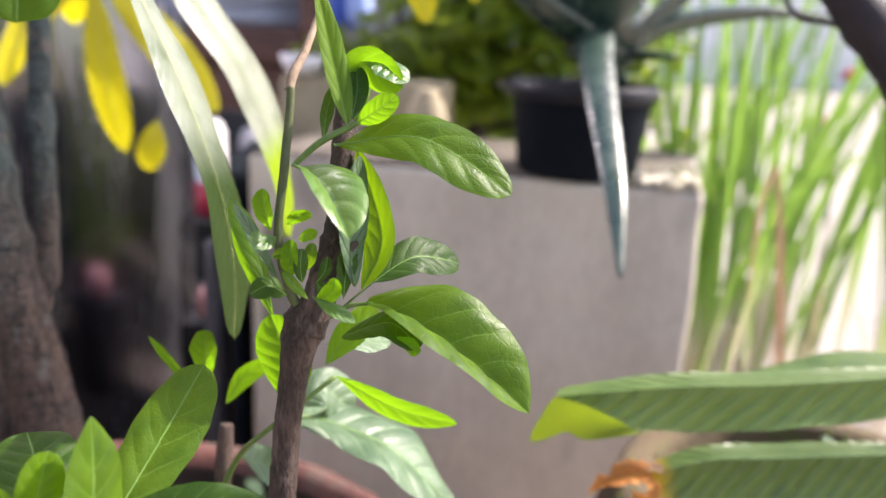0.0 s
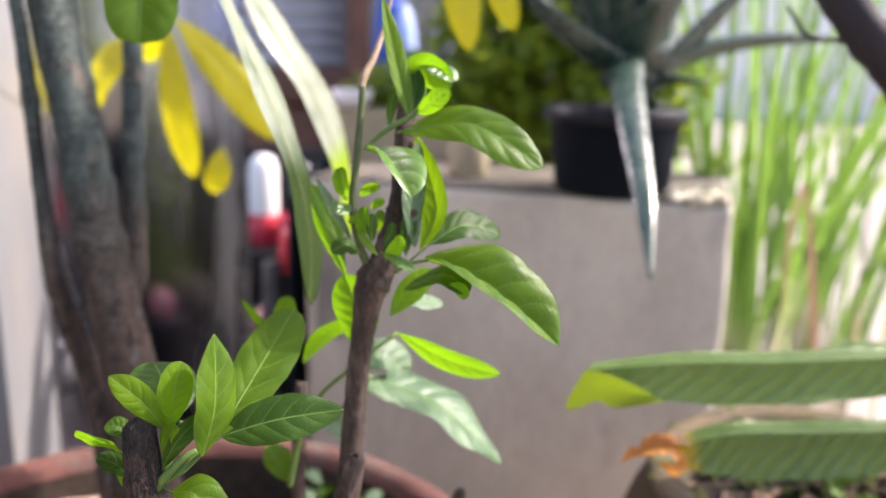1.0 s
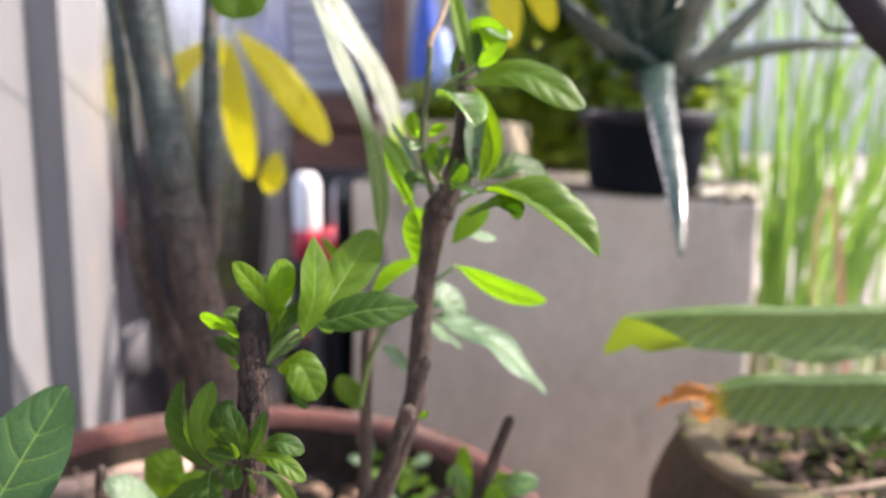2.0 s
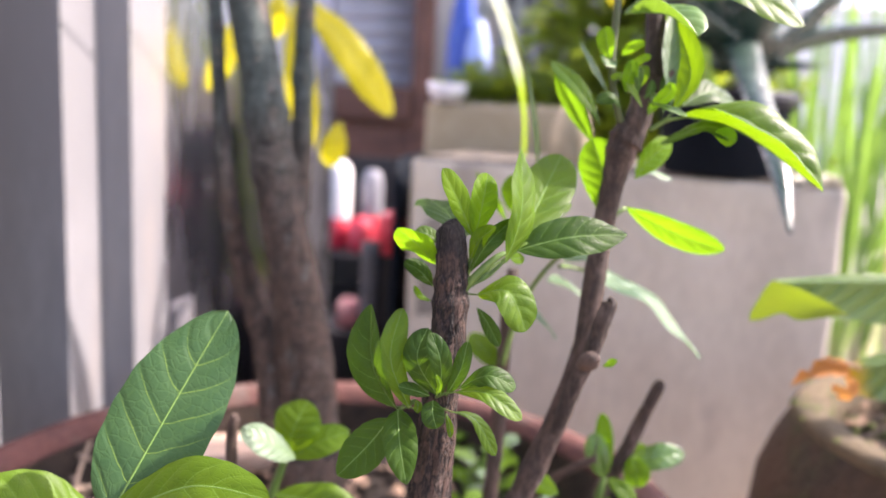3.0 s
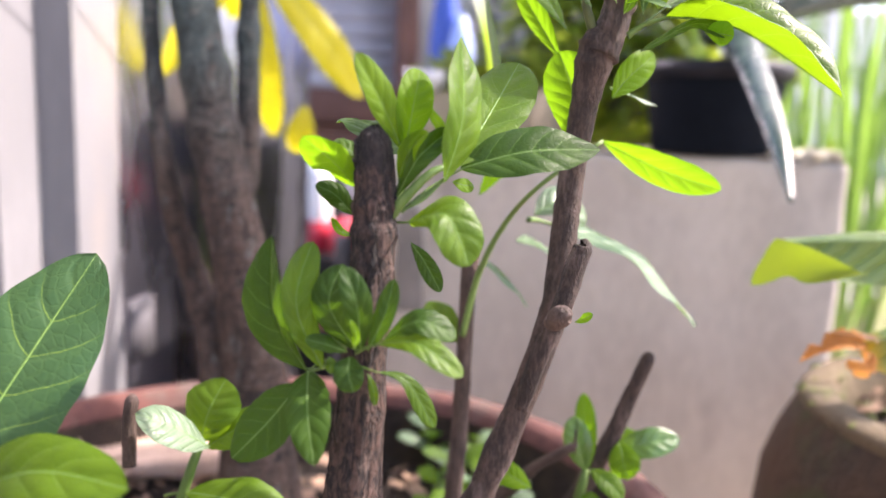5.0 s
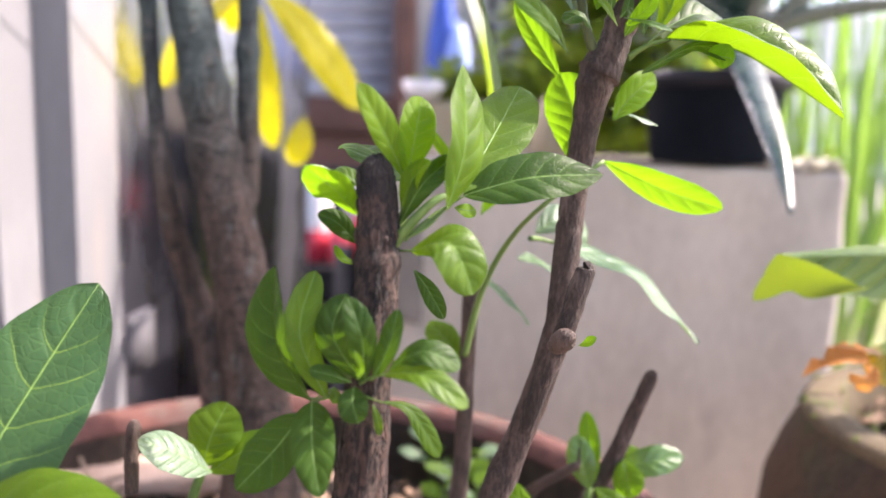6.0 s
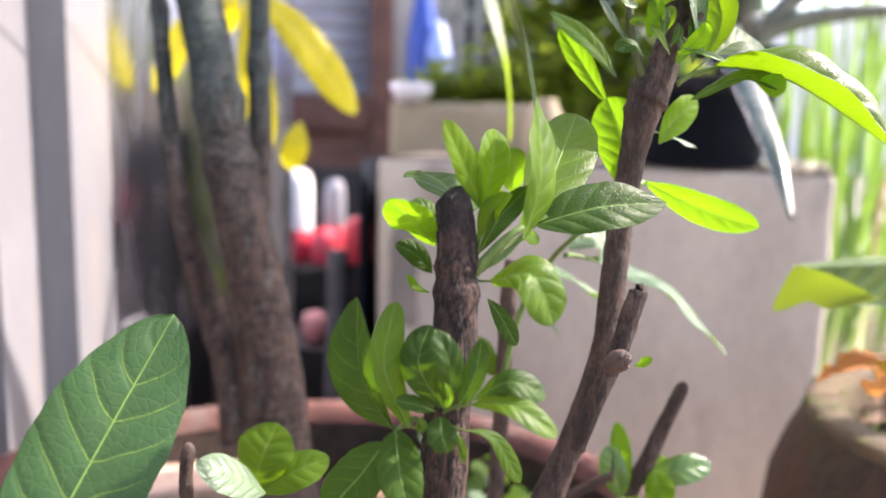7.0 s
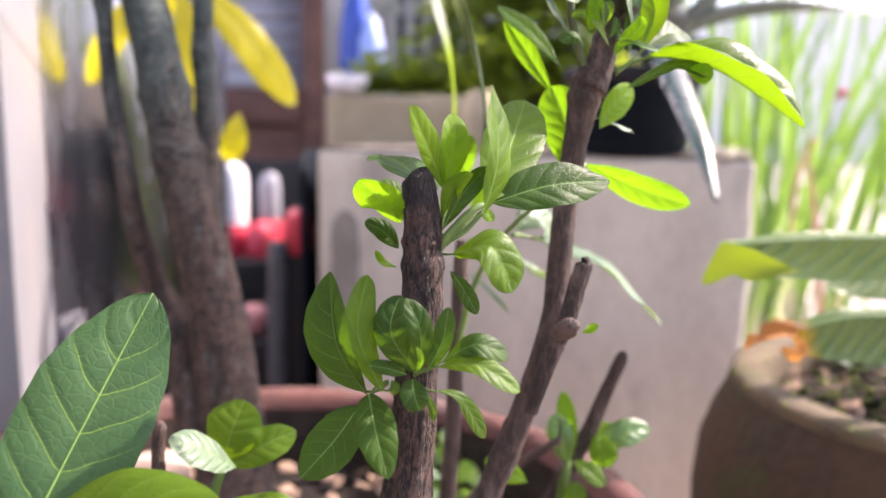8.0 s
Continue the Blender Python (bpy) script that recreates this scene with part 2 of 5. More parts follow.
SLOTDARK = mottled("slot_dark_tone", rgb(.20, .18, .155), rgb(.30, .265, .23), 20.0, 0.95, 0.6, 0.002)
TOPSHADE = mottled("block_top_shade", rgb(.10, .085, .070), rgb(.22, .19, .155), 12.0, 0.95, 0.6, 0.002, third=rgb(.11, .115, .06))
BEIGE = mottled("concrete_beige", rgb(.33, .275, .185), rgb(.44, .38, .27), 9.0, 0.88, 0.4, 0.002, fine=10.0, third=rgb(.36, .32, .21))
MOSS = mottled("moss", rgb(.045, .060, .012), rgb(.13, .15, .035), 60.0, 0.95, 1.0, 0.003, per="island")
PALEFLAKE = mottled("pale_flake", rgb(.42, .38, .28), rgb(.66, .62, .50), 30.0, 0.8, 0.5, 0.001, per="island")
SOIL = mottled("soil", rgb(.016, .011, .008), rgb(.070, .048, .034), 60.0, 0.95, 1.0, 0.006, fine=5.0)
EARTH = mottled("dry_earth", rgb(.30, .235, .19), rgb(.46, .375, .315), 9.0, 0.95, 0.8, 0.006, fine=12.0)
LITTER = mottled("dry_litter", rgb(.08, .05, .034), rgb(.34, .22, .15), 40.0, 0.85, 0.5, 0.001, per="island")
PEBBLE = mottled("pale_chip", rgb(.40, .27, .20), rgb(.62, .46, .36), 30.0, 0.8, 0.5, 0.001, per="island")
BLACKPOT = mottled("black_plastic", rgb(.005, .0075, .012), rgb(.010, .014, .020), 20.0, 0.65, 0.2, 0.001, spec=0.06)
POTRIM = mottled("dusty_plastic", rgb(.008, .009, .013), rgb(.020, .021, .028), 20.0, 0.45, 0.2, 0.001, spec=0.2)
WHITEMETAL = mottled("white_painted_metal", rgb(.185, .185, .193), rgb(.231, .231, .239), 9.0, 0.4, 0.2, 0.001, fine=8.0, stretch=(1, 1, .3), third=rgb(.235, .218, .210))
DARKPANEL = mottled("dark_panel", rgb(.55, .545, .63), rgb(.65, .645, .73), 8.0, 0.26, 0.03, 0.0005, stretch=(1, 1, .25), metal=1.0)
PAPER = mottled("grey_weathered", rgb(.060, .058, .064), rgb(.105, .100, .108), 40.0, 0.8)
WOOD = mottled("red_brown_wood", rgb(.085, .035, .024), rgb(.19, .085, .06), 14.0, 0.6, 0.4, 0.002, stretch=(.3, 1, 1))
GREYPLASTIC = mottled("grey_plastic", rgb(.24, .24, .27), rgb(.34, .34, .38), 20.0, 0.4)
# Near-black; the rack's shade is put into this colour.
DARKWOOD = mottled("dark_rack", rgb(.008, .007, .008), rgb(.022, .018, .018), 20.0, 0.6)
SHUTTER = mottled("lilac_shutter", rgb(.36, .34, .37), rgb(.46, .44, .47), 6.0, 0.55, 0.2, 0.001)
WALLPAINT = mottled("pale_wall", rgb(.40, .385, .38), rgb(.51, .495, .485), 3.0, 0.85, 0.3, 0.003, fine=12.0)
YARDPAINT = mottled("yard_wall", rgb(.62, .62, .60), rgb(.74, .74, .72), 2.0, 0.85, 0.3, 0.003, fine=9.0)
FENCEPAINT = mottled("weathered_fence", rgb(.17, .17, .145), rgb(.27, .27, .24), 8.0, 0.85, 0.3, 0.002, stretch=(1, 1, .2))
GROUND = mottled("pale_ground", rgb(.26, .23, .205), rgb(.36, .32, .29), 4.0, 0.9, 0.5, 0.004, fine=18.0, third=rgb(.24, .20, .17))
WHITEPLASTIC = mottled("white_plastic", rgb(.74, .72, .74), rgb(.82, .80, .82), 20.0, 0.35)
PINKPLASTIC = mottled("pink_plastic", rgb(.62, .20, .20), rgb(.74, .40, .36), 20.0, 0.5)
REDPLASTIC = mottled("red_plastic", rgb(.52, .035, .06), rgb(.66, .06, .09), 20.0, 0.35)
BLUEPLASTIC = mottled("blue_plastic", rgb(.03, .07, .34), rgb(.05, .11, .45), 20.0, 0.35)
PALEBLUE = mottled("pale_blue_plastic", rgb(.28, .38, .72), rgb(.36, .46, .80), 20.0, 0.4)
STRAW = leaf_material("dry_grass", rgb(.42, .34, .22), rgb(.60, .52, .38), rgb(.55, .48, .34), rgb(.70, .60, .38), 0.4, 0.7, veins=2.0)
WITHERTIP = leaf_material("leaf_withered_end", rgb(.036, .076, .013), rgb(.078, .134, .030), rgb(.20, .32, .14), rgb(.26, .36, .01), 0.16, 0.36, veins=17.0, spec=0.50, relief=0.6, slant=2.2, depth=0.0026, net_share=0.0, quilt=0.8, tip=(.90, .985, rgb(.48, .30, .02)))
LITTER_LEAF = leaf_material("dry_brown_leaf", rgb(.10, .055, .03), rgb(.22, .13, .08), rgb(.2, .12, .07), rgb(.3, .16, .07), 0.3, 0.8, veins=8.0)
ORANGEDRY = leaf_material("dry_orange", rgb(.38, .14, .035), rgb(.58, .26, .07), rgb(.5, .3, .12), rgb(.75, .32, .06), 0.4, 0.7, veins=8.0)

# ---- building helpers ----


def mesh_object(name, bm, mats, parent=None, label="", smooth=True):
    me = bpy.data.meshes.new(name)
    bm.to_mesh(me)
    bm.free()
    for m in (mats if isinstance(mats, (list, tuple)) else [mats]):
        me.materials.append(m)
    if smooth:
        me.shade_smooth()
    ob = new(name, me)
    if parent is not None:
        ob.parent = parent
        ob.matrix_parent_inverse = Matrix.Translation(parent.location).inverted()
    if label:
        ob["label"] = label
    return ob


def thing(name, label, category, at, group="", kind=""):
    ob = new(name)
    ob.location = at
    ob.empty_display_size = 0.05
    return tagged(ob, label, category, group, kind)


def box(bm, lo, hi, bevel=0.0, seg=2, m=None):
    r = bmesh.ops.create_cube(bm, size=1.0)
    vs = r["verts"]
    for v in vs:
        v.co = Vector([lo[i] + (v.co[i] + .5) * (hi[i] - lo[i]) for i in range(3)])
    if bevel:
        es = list({e for v in vs for e in v.link_edges})
        bmesh.ops.bevel(bm, geom=es, offset=bevel, segments=seg, affect='EDGES', profile=0.6)
    if m is not None:
        for v in bm.verts:
            v.co = m @ v.co


def lathe(bm, profile, at, seg=48, wob=0.0, arc=math.tau):
    """A turned body from (radius, height) pairs."""
    rings = []
    for r, z in profile:
        ring = []
        for i in range(seg):
            a = arc * i / seg
            p = Vector((math.cos(a) * r, math.sin(a) * r, z))
            w = 1 + wob * (noise.noise(p * 9 + Vector(at)) if r > 1e-4 else 0)
            ring.append(bm.verts.new((at[0] + p.x * w, at[1] + p.y * w, at[2] + p.z)))
        rings.append(ring)
    for a, b in zip(rings, rings[1:]):
        for i in range(seg):
            j = (i + 1) % seg
            bm.faces.new((a[i], a[j], b[j], b[i]))
    return rings


def spline(pts, n):
    """Points along a smooth line through pts, with what comes behind the third number carried along."""
    out = []
    P = [pts[0]] + list(pts) + [pts[-1]]
    for k in range(1, len(P) - 2):
        p0, p1, p2, p3 = (np.array(P[k + i]) for i in (-1, 0, 1, 2))
        for s in range(n):
            t = s / n
            out.append(0.5 * (2 * p1 + (p2 - p0) * t + (2 * p0 - 5 * p1 + 4 * p2 - p3) * t * t + (3 * p1 - p0 - 3 * p2 + p3) * t ** 3))
    out.append(np.array(P[-2]))
    return out


def tube(bm, pts, radii, seg=12, n=5, rough=0.0, knots=0, seed=0, mi=0):
    """A tapering round limb with bark relief and swollen nodes."""
    line = spline([(*p, r) for p, r in zip(pts, radii)], n)
    rnd = random.Random(seed)
    at = [rnd.uniform(.05, .95) * len(line) for _ in range(knots)]
    rings, side = [], None
    for i, q in enumerate(line):
        c, r = Vector(q[:3]), max(float(q[3]), 1e-4)
        d = Vector(line[min(i + 1, len(line) - 1)][:3]) - Vector(line[max(i - 1, 0)][:3])
        d.normalize()
        side = d.orthogonal().normalized() if side is None else (side - d * side.dot(d)).normalized()
        up = d.cross(side)
        swell = 1 + sum(.16 * math.exp(-((i - a) / (.14 * n)) ** 2) for a in at)
        ring = []
        for j in range(seg):
            a = math.tau * j / seg
            o = side * math.cos(a) + up * math.sin(a)
            w = 1 + rough * (.10 * noise.noise((c + o * r) * (1.1 / r) + Vector((seed, 0, 0))) + .05 * noise.noise(o * 4 + c * 90))
            if rough > 1.5:
                q = Vector((o.x * 5, o.y * 5, c.z * 30))
                crack = noise.noise(Vector((o.x * 8, o.y * 8, c.z * 26)) + Vector((seed, 3, 0)))
                w = 1 + .10 * noise.noise(o * 1.5 + c * 45) + .14 * abs(noise.noise(q)) - .34 * max(0.0, .22 - abs(crack)) + .05 * noise.noise((c + o * r) * 900)
                if i > len(line) - 12:
                    c = c + Vector((0, 0, .006 * noise.noise(o * 3.2 + Vector((seed, 0, 0))) * (i - len(line) + 12) / 12))
            ring.append(bm.verts.new(c + o * r * w * swell))
        rings.append(ring)
    for a, b in zip(rings, rings[1:]):
        for j in range(seg):
            f = bm.faces.new((a[j], a[(j + 1) % seg], b[(j + 1) % seg], b[j]))
            f.material_index = mi
    for ring, flip in ((rings[0], True), (rings[-1], False)):
        c = bm.verts.new(sum((v.co for v in ring), Vector()) / seg)
        for j in range(seg):
            tri = (ring[j], ring[(j + 1) % seg], c)
            bm.faces.new(tri[::-1] if flip else tri).material_index = mi


COUNT = [0]


def limb(plant, name, pts, radii, mat, knots=0, rough=1.0, foot=False):
    COUNT[0] += 1
    pts, radii = list(pts), list(radii)
    if foot:
        pts.insert(0, tuple(plant.location - Vector((0, 0, .02))))
        radii.insert(0, radii[0] * 1.15)
    bm = bmesh.new()
    tube(bm, pts, radii, 48 if rough > 1.5 else (16 if radii[0] > .003 else 8), 26 if rough > 1.5 else 8, rough, knots, COUNT[0])
    return mesh_object(name, bm, mat, plant)


def blade(bm, uv, base, tip, width, face, bend, fold, fat=1.05, rows=16, cols=5, seed=0):
    """A small leaf blade from base to tip, arched by bend towards face and folded along its midrib."""
    base, tip, n = Vector(base), Vector(tip), Vector(face)
    axis = tip - base
    length = axis.length
    axis.normalize()
    n = (n - axis * n.dot(axis)).normalized()
    s = axis.cross(n)
    ph = random.Random(seed).uniform(0, 6.28)
    grid = []
    for i in range(rows + 1):
        v = i / rows
        w = max(width * .5 * max(0.0, math.sin(math.pi * v ** fat)) ** .8, width * .03 * (1 - v))
        grid.append([bm.verts.new(base + axis * (length * v) + s * (u * w) + n * (bend * length * (1 - (2 * v - 1) ** 2) + fold * abs(u) * w * 1.2 + abs(u) ** 3 * width * .03 * math.sin(v * 17 + ph))) for u in [j / cols for j in range(-cols, cols + 1)]])
    for i in range(rows):
        for j in range(2 * cols):
            f = bm.faces.new((grid[i][j], grid[i][j + 1], grid[i + 1][j + 1], grid[i + 1][j]))
            for loop, (a, b) in zip(f.loops, ((i, j), (i, j + 1), (i + 1, j + 1), (i + 1, j))):
                loop[uv].uv = (b / (2 * cols), a / rows)


def even(line, n):
    """n + 1 points at equal steps along a line."""
    far = [0.0]
    for a, b in zip(line, line[1:]):
        far.append(far[-1] + float(np.linalg.norm(b[:3] - a[:3])))
    steps = np.linspace(0, far[-1], n + 1)
    return [Vector([float(np.interp(d, far, [p[k] for p in line])) for k in range(3)]) for d in steps], far[-1]


def grown(plant, spine, width, face, fold, mat, stalk=None, peak=.60, blunt=.62, twist=0.0, roll=.10, quilt=.055, veins=6.0, slant=1.3, rows=36, cols=8, name="leaf", ragged=0.0, uneven=1.0):
    """One leaf grown along a curved midrib: widest at peak, blunt or pointed at its tip, folded into a trough,
    its margins rolled and wavy, puckered between the side veins, with a raised rib underneath and a stalk where given."""
    COUNT[0] += 1
    rnd = random.Random(COUNT[0])
    ph, wave, lop = rnd.uniform(0, 6.28), rnd.uniform(.010, .030), rnd.uniform(-.06, .06)
    line, length = even(spline(spine, 14), rows)
    b = blunt
    a = b * peak / (1 - peak)
    top = peak ** a * (1 - peak) ** b
    bm = bmesh.new()
    uv = bm.loops.layers.uv.new("blade")
    grid = []
    for i, c in enumerate(line):
        v = i / rows
        d = (line[min(i + 1, rows)] - line[max(i - 1, 0)]).normalized()
        n = Vector(face)
        n = (n - d * n.dot(d)).normalized()
        if twist:
            n.rotate(Matrix.Rotation(twist * v, 3, d))
        s = d.cross(n)
        w = width * .5 * (v ** a * (1 - v) ** b / top if 0 < v < 1 else 0)
        w = max(w, width * .028 * (1 - v), width * .004)
        row = []
        for j in range(-cols, cols + 1):
            u = j / cols
            m = abs(u)
            tilt = fold * (1 - .35 * m)
            ww = w * (uneven if u > 0 else 1) * (1 + lop * (1 if u > 0 else -1) + .012 * math.sin(v * 37 + ph + (2 if u > 0 else 0)) - ragged * abs(noise.noise(Vector((v * 9, u * 2, ph)))))
            pucker = abs(math.sin(math.pi * (veins * v - slant * m ** 1.25)))
            lift = m * ww * math.sin(tilt) * 1.1 - roll * m ** 3 * ww + quilt * w * (pucker - .4) * math.sin(math.pi * min(1, m * 1.05)) * (1 if v < .93 else .3)
            lift += m ** 3 * width * wave * math.sin(v * 15 + ph + (2.3 if u > 0 else 0))
            row.append(bm.verts.new(c + s * (u * ww * math.cos(tilt * .9)) + n * lift))
        grid.append(row)
    for i in range(rows):
        for j in range(2 * cols):
            f = bm.faces.new((grid[i][j], grid[i][j + 1], grid[i + 1][j + 1], grid[i + 1][j]))
            for loop, (p, q) in zip(f.loops, ((i, j), (i, j + 1), (i + 1, j + 1), (i + 1, j))):
                loop[uv].uv = (q / (2 * cols), p / rows)
    have = len(bm.faces)
    r0 = max(.00022, min(width, length * .5) * .013)
    tube(bm, line[::4], [r0 * (1 - .095 * i) for i in range(len(line[::4]))], 6, 2, mi=2)
    bm.faces.ensure_lookup_table()
    for f in bm.faces[have:]:
        for loop in f.loops:
            loop[uv].uv = (.5, .5)
    if stalk is not None:
        lead = (line[1] - line[0]).normalized()
        mid = Vector(stalk).lerp(line[0], .6) - lead * (line[0] - Vector(stalk)).length * .10
        tube(bm, [stalk, mid, line[1]], [r0 * 2.6, r0 * 2.0, r0 * 1.3], 7, 5, mi=1)
    return mesh_object(name, bm, [mat, SHOOT, YELLOWRIB if mat in (YELLOW, LONGLEAF, YELLOWTIP, ORANGEDRY) else RIB], plant)


def leaf(plant, base, tip, width, face, bend, fold, mat, stalk=None, peak=.58, blunt=.62):
    """A leaf arched between its base and tip."""
    base, tip = Vector(base), Vector(tip)
    n = Vector(face).normalized()
    return grown(plant, [tuple(base), tuple(base.lerp(tip, .5) + n * bend * (tip - base).length), tuple(tip)], width, face, fold, mat, stalk, peak, blunt)


def flap(plant, top, low, tail, mat):
    """The twisted end of a broad leaf: wide at its torn end, drawn out to a tail."""
    top, low, tail = Vector(top), Vector(low), Vector(tail)
    across = top - low
    n = across.cross(tail - low).normalized()
    bm = bmesh.new()
    uv = bm.loops.layers.uv.new("blade")
    grid = []
    for i in range(17):
        v = i / 16
        grid.append([])
        for j in range(9):
            u = j / 8
            p = tail.lerp(low.lerp(top, u), v) + across * (.16 * math.sin(math.pi * v) * (u - .55) - .22 * math.exp(-((v - .70) / .14) ** 2) * (u - 1))
            p += n * (.004 * math.sin(3.0 * v + 1.5 * u)) + (low - tail) * (.05 * math.sin(math.pi * u) * v + .012 * math.sin(9 * u) * v ** 4)
            grid[-1].append(bm.verts.new(p))
    for i in range(16):
        for j in range(8):
            f = bm.faces.new((grid[i][j], grid[i][j + 1], grid[i + 1][j + 1], grid[i + 1][j]))
            for loop, (a, b) in zip(f.loops, ((i, j), (i, j + 1), (i + 1, j + 1), (i + 1, j))):
                loop[uv].uv = (b / 16, a / 16)
    return mesh_object("leaf_tip", bm, mat, plant, "lime green twisted leaf tip with the light behind it")


# ---- the setting ----
bm = bmesh.new()
bmesh.ops.create_grid(bm, x_segments=60, y_segments=60, size=30)
for v in bm.verts:
    v.co.z = .006 * noise.noise(v.co * .7)
tagged(mesh_object("ground", bm, GROUND), "pale sunlit bare ground of a yard", "ground", kind="structure")

# Brown earth added mostly out of view; its tone sets the light bounced upwards.
bm = bmesh.new()
bmesh.ops.create_grid(bm, x_segments=70, y_segments=80, size=.5)
for v in bm.verts:
    v.co = Vector((v.co.x * 5.2 + 2.0, v.co.y * 6.9 - 2.25, .012 + .010 * noise.noise(v.co * 40)))
    if v.co.y > .9 and v.co.x > .6:
        v.co.y = .9 + (v.co.y - .9) * .15
tagged(mesh_object("soil_bed", bm, EARTH), "added brown earth round the pots, toned to set bounced light", "soil", kind="structure")
# Dark ground added behind the blocks, mostly unseen, to darken what the door reflects.
bm = bmesh.new()
bmesh.ops.create_grid(bm, x_segments=24, y_segments=40, size=.5)
for v in bm.verts:
    v.co = Vector((v.co.x * 1.35 + .10, v.co.y * 1.60 + 2.03, .018 + .006 * noise.noise(v.co * 18)))
tagged(mesh_object("soil_strip", bm, SOIL), "added dark ground strip that darkens the door's reflection", "soil", kind="structure")

# ribbed white metal wall along one side: lit flanks and shaded returns
bm = bmesh.new()
prof = []
for k in range(12):
    y = -1.26 + .152 * k
    prof += [(-.592, y), (-.592, y + .060), (-.640, y + .063), (-.640, y + .149)]
prof += [(-.592, .564), (-.592, .600), (-.800, .606), (-.800, .728), (-.592, .731), (-.594, .812), (-.556, .818), (-.573, .956)]
rows = []
for x, yy in prof:
    rows.append([bm.verts.new((x, yy, z)) for z in (0.02, 1.1, 2.3)] + [bm.verts.new((x - .02, yy, z)) for z in (2.3, 0.02)])
for a, b in zip(rows, rows[1:]):
    for i in range(5):
        bm.faces.new((a[i], b[i], b[(i + 1) % 5], a[(i + 1) % 5]))
bm.faces.new(rows[-1])
tagged(mesh_object("wall_west", bm, WHITEMETAL, smooth=False), "white painted ribbed metal wall, faintly stained", "wall", kind="structure")

# dark glossy door panel beyond it
door = thing("dark_door", "dark glossy metal door panel with a small paper tag", "door", (-.54, 1.3, 0))
m = Matrix.Translation((-.578, .962, 0)) @ Matrix.Rotation(math.atan2(-.088, .69), 4, 'Z')
bm = bmesh.new()
box(bm, (-.045, 0, .03), (0, .70, 2.2), .006, 2, m)
mesh_object("door_leaf", bm, DARKPANEL, door)
bm = bmesh.new()
box(bm, (.001, .012, .27), (.003, .075, .355), 0, 2, m)
mesh_object("paper_tag", bm, PAPER, door, "small grey paper tag")

# house front in the shade behind
tagged(thing("back_house", "house front with a lilac grey roller shutter and red-brown woodwork", "house", (-.5, 3.0, 0)), kind="")
house = bpy.data.objects["back_house"]
bm = bmesh.new()
box(bm, (-4.0, 3.06, 0), (.20, 3.3, 3.2))
mesh_object("wall", bm, WALLPAINT, house)
bm = bmesh.new()
box(bm, (-4.15, 2.70, 3.20), (.34, 3.55, 3.30), .01)
box(bm, (-4.15, 2.68, 3.14), (.34, 2.70, 3.31), .004)
mesh_object("roof", bm, WOOD, house, "flat wooden roof edge")
shutter = new("roller_shutter")
shutter.parent = house
shutter.matrix_parent_inverse = Matrix.Translation(house.location).inverted()
shutter["label"] = "lilac grey roller shutter"
slat = bmesh.new()
tube(slat, [(-1.7, 3.03, 0), (-.46, 3.03, 0)], [.036, .036], 10, 1)
slat_mesh = mesh_object("slat", slat, SHUTTER, shutter)
for i in range(24):
    ob = slat_mesh if i == 0 else new("slat", slat_mesh.data)
    ob.parent = shutter
    ob.matrix_parent_inverse = Matrix()
    ob.location = (0, 0, .76 + i * .062)
# dark_door: near-black slab added to the house for the dark behind the bush
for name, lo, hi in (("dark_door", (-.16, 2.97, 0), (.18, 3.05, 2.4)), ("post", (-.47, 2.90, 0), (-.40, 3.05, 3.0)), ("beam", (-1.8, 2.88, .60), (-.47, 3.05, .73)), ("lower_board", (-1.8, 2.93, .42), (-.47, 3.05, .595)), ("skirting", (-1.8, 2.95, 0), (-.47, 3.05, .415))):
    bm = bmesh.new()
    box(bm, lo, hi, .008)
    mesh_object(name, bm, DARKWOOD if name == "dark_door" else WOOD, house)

# far pale boundary wall of the yard, added tall enough to cover bright sky
bm = bmesh.new()
box(bm, (-4, 14.0, 0), (26, 14.2, 2.6), .02)
box(bm, (-4, 13.96, 2.6), (26, 14.24, 2.7), .02)
tagged(mesh_object("wall_north", bm, YARDPAINT), "tall pale plastered wall added in front of the bright sky", "wall", kind="structure")

# ---- concrete blocks ----


def block(name, label, a, b, depth, z0, z1, mat, rag=.004):
    """A cast block whose front runs from a to b."""
    a, b = Vector((*a, 0)), Vector((*b, 0))
    run = b - a
    m = Matrix.Translation(a) @ Matrix.Rotation(math.atan2(run.y, run.x), 4, 'Z')
    bm = bmesh.new()
    box(bm, (0, 0, z0), (run.length, depth, z1), .012, 3)
    bmesh.ops.subdivide_edges(bm, edges=[e for e in bm.edges if e.calc_length() > .1], cuts=14, use_grid_fill=True)
    for v in bm.verts:
        v.co += Vector((noise.noise(v.co * 14), noise.noise(v.co * 14 + Vector((7, 0, 0))), noise.noise(v.co * 14 + Vector((0, 9, 0))))) * rag
        v.co = m @ v.co
    ob = mesh_object(name, bm, mat)
    return tagged(ob, label, "block")


planter = block("concrete_planter", "weathered grey concrete block carrying a black plant pot", (-.25, 1.10), (.338, .945), .34, -.01, .578, CONCRETE)
# Dark raised patch; the shade of a slot in the block is put into its colour.
bm = bmesh.new()
m = Matrix.Translation((-.25, 1.10, 0)) @ Matrix.Rotation(math.atan2(-.155, .588), 4, 'Z')
box(bm, (.022, -.005, .335), (.066, .002, .492), .004, 3)
bmesh.ops.subdivide_edges(bm, edges=[e for e in bm.edges if e.calc_length() > .02], cuts=8, use_grid_fill=True)
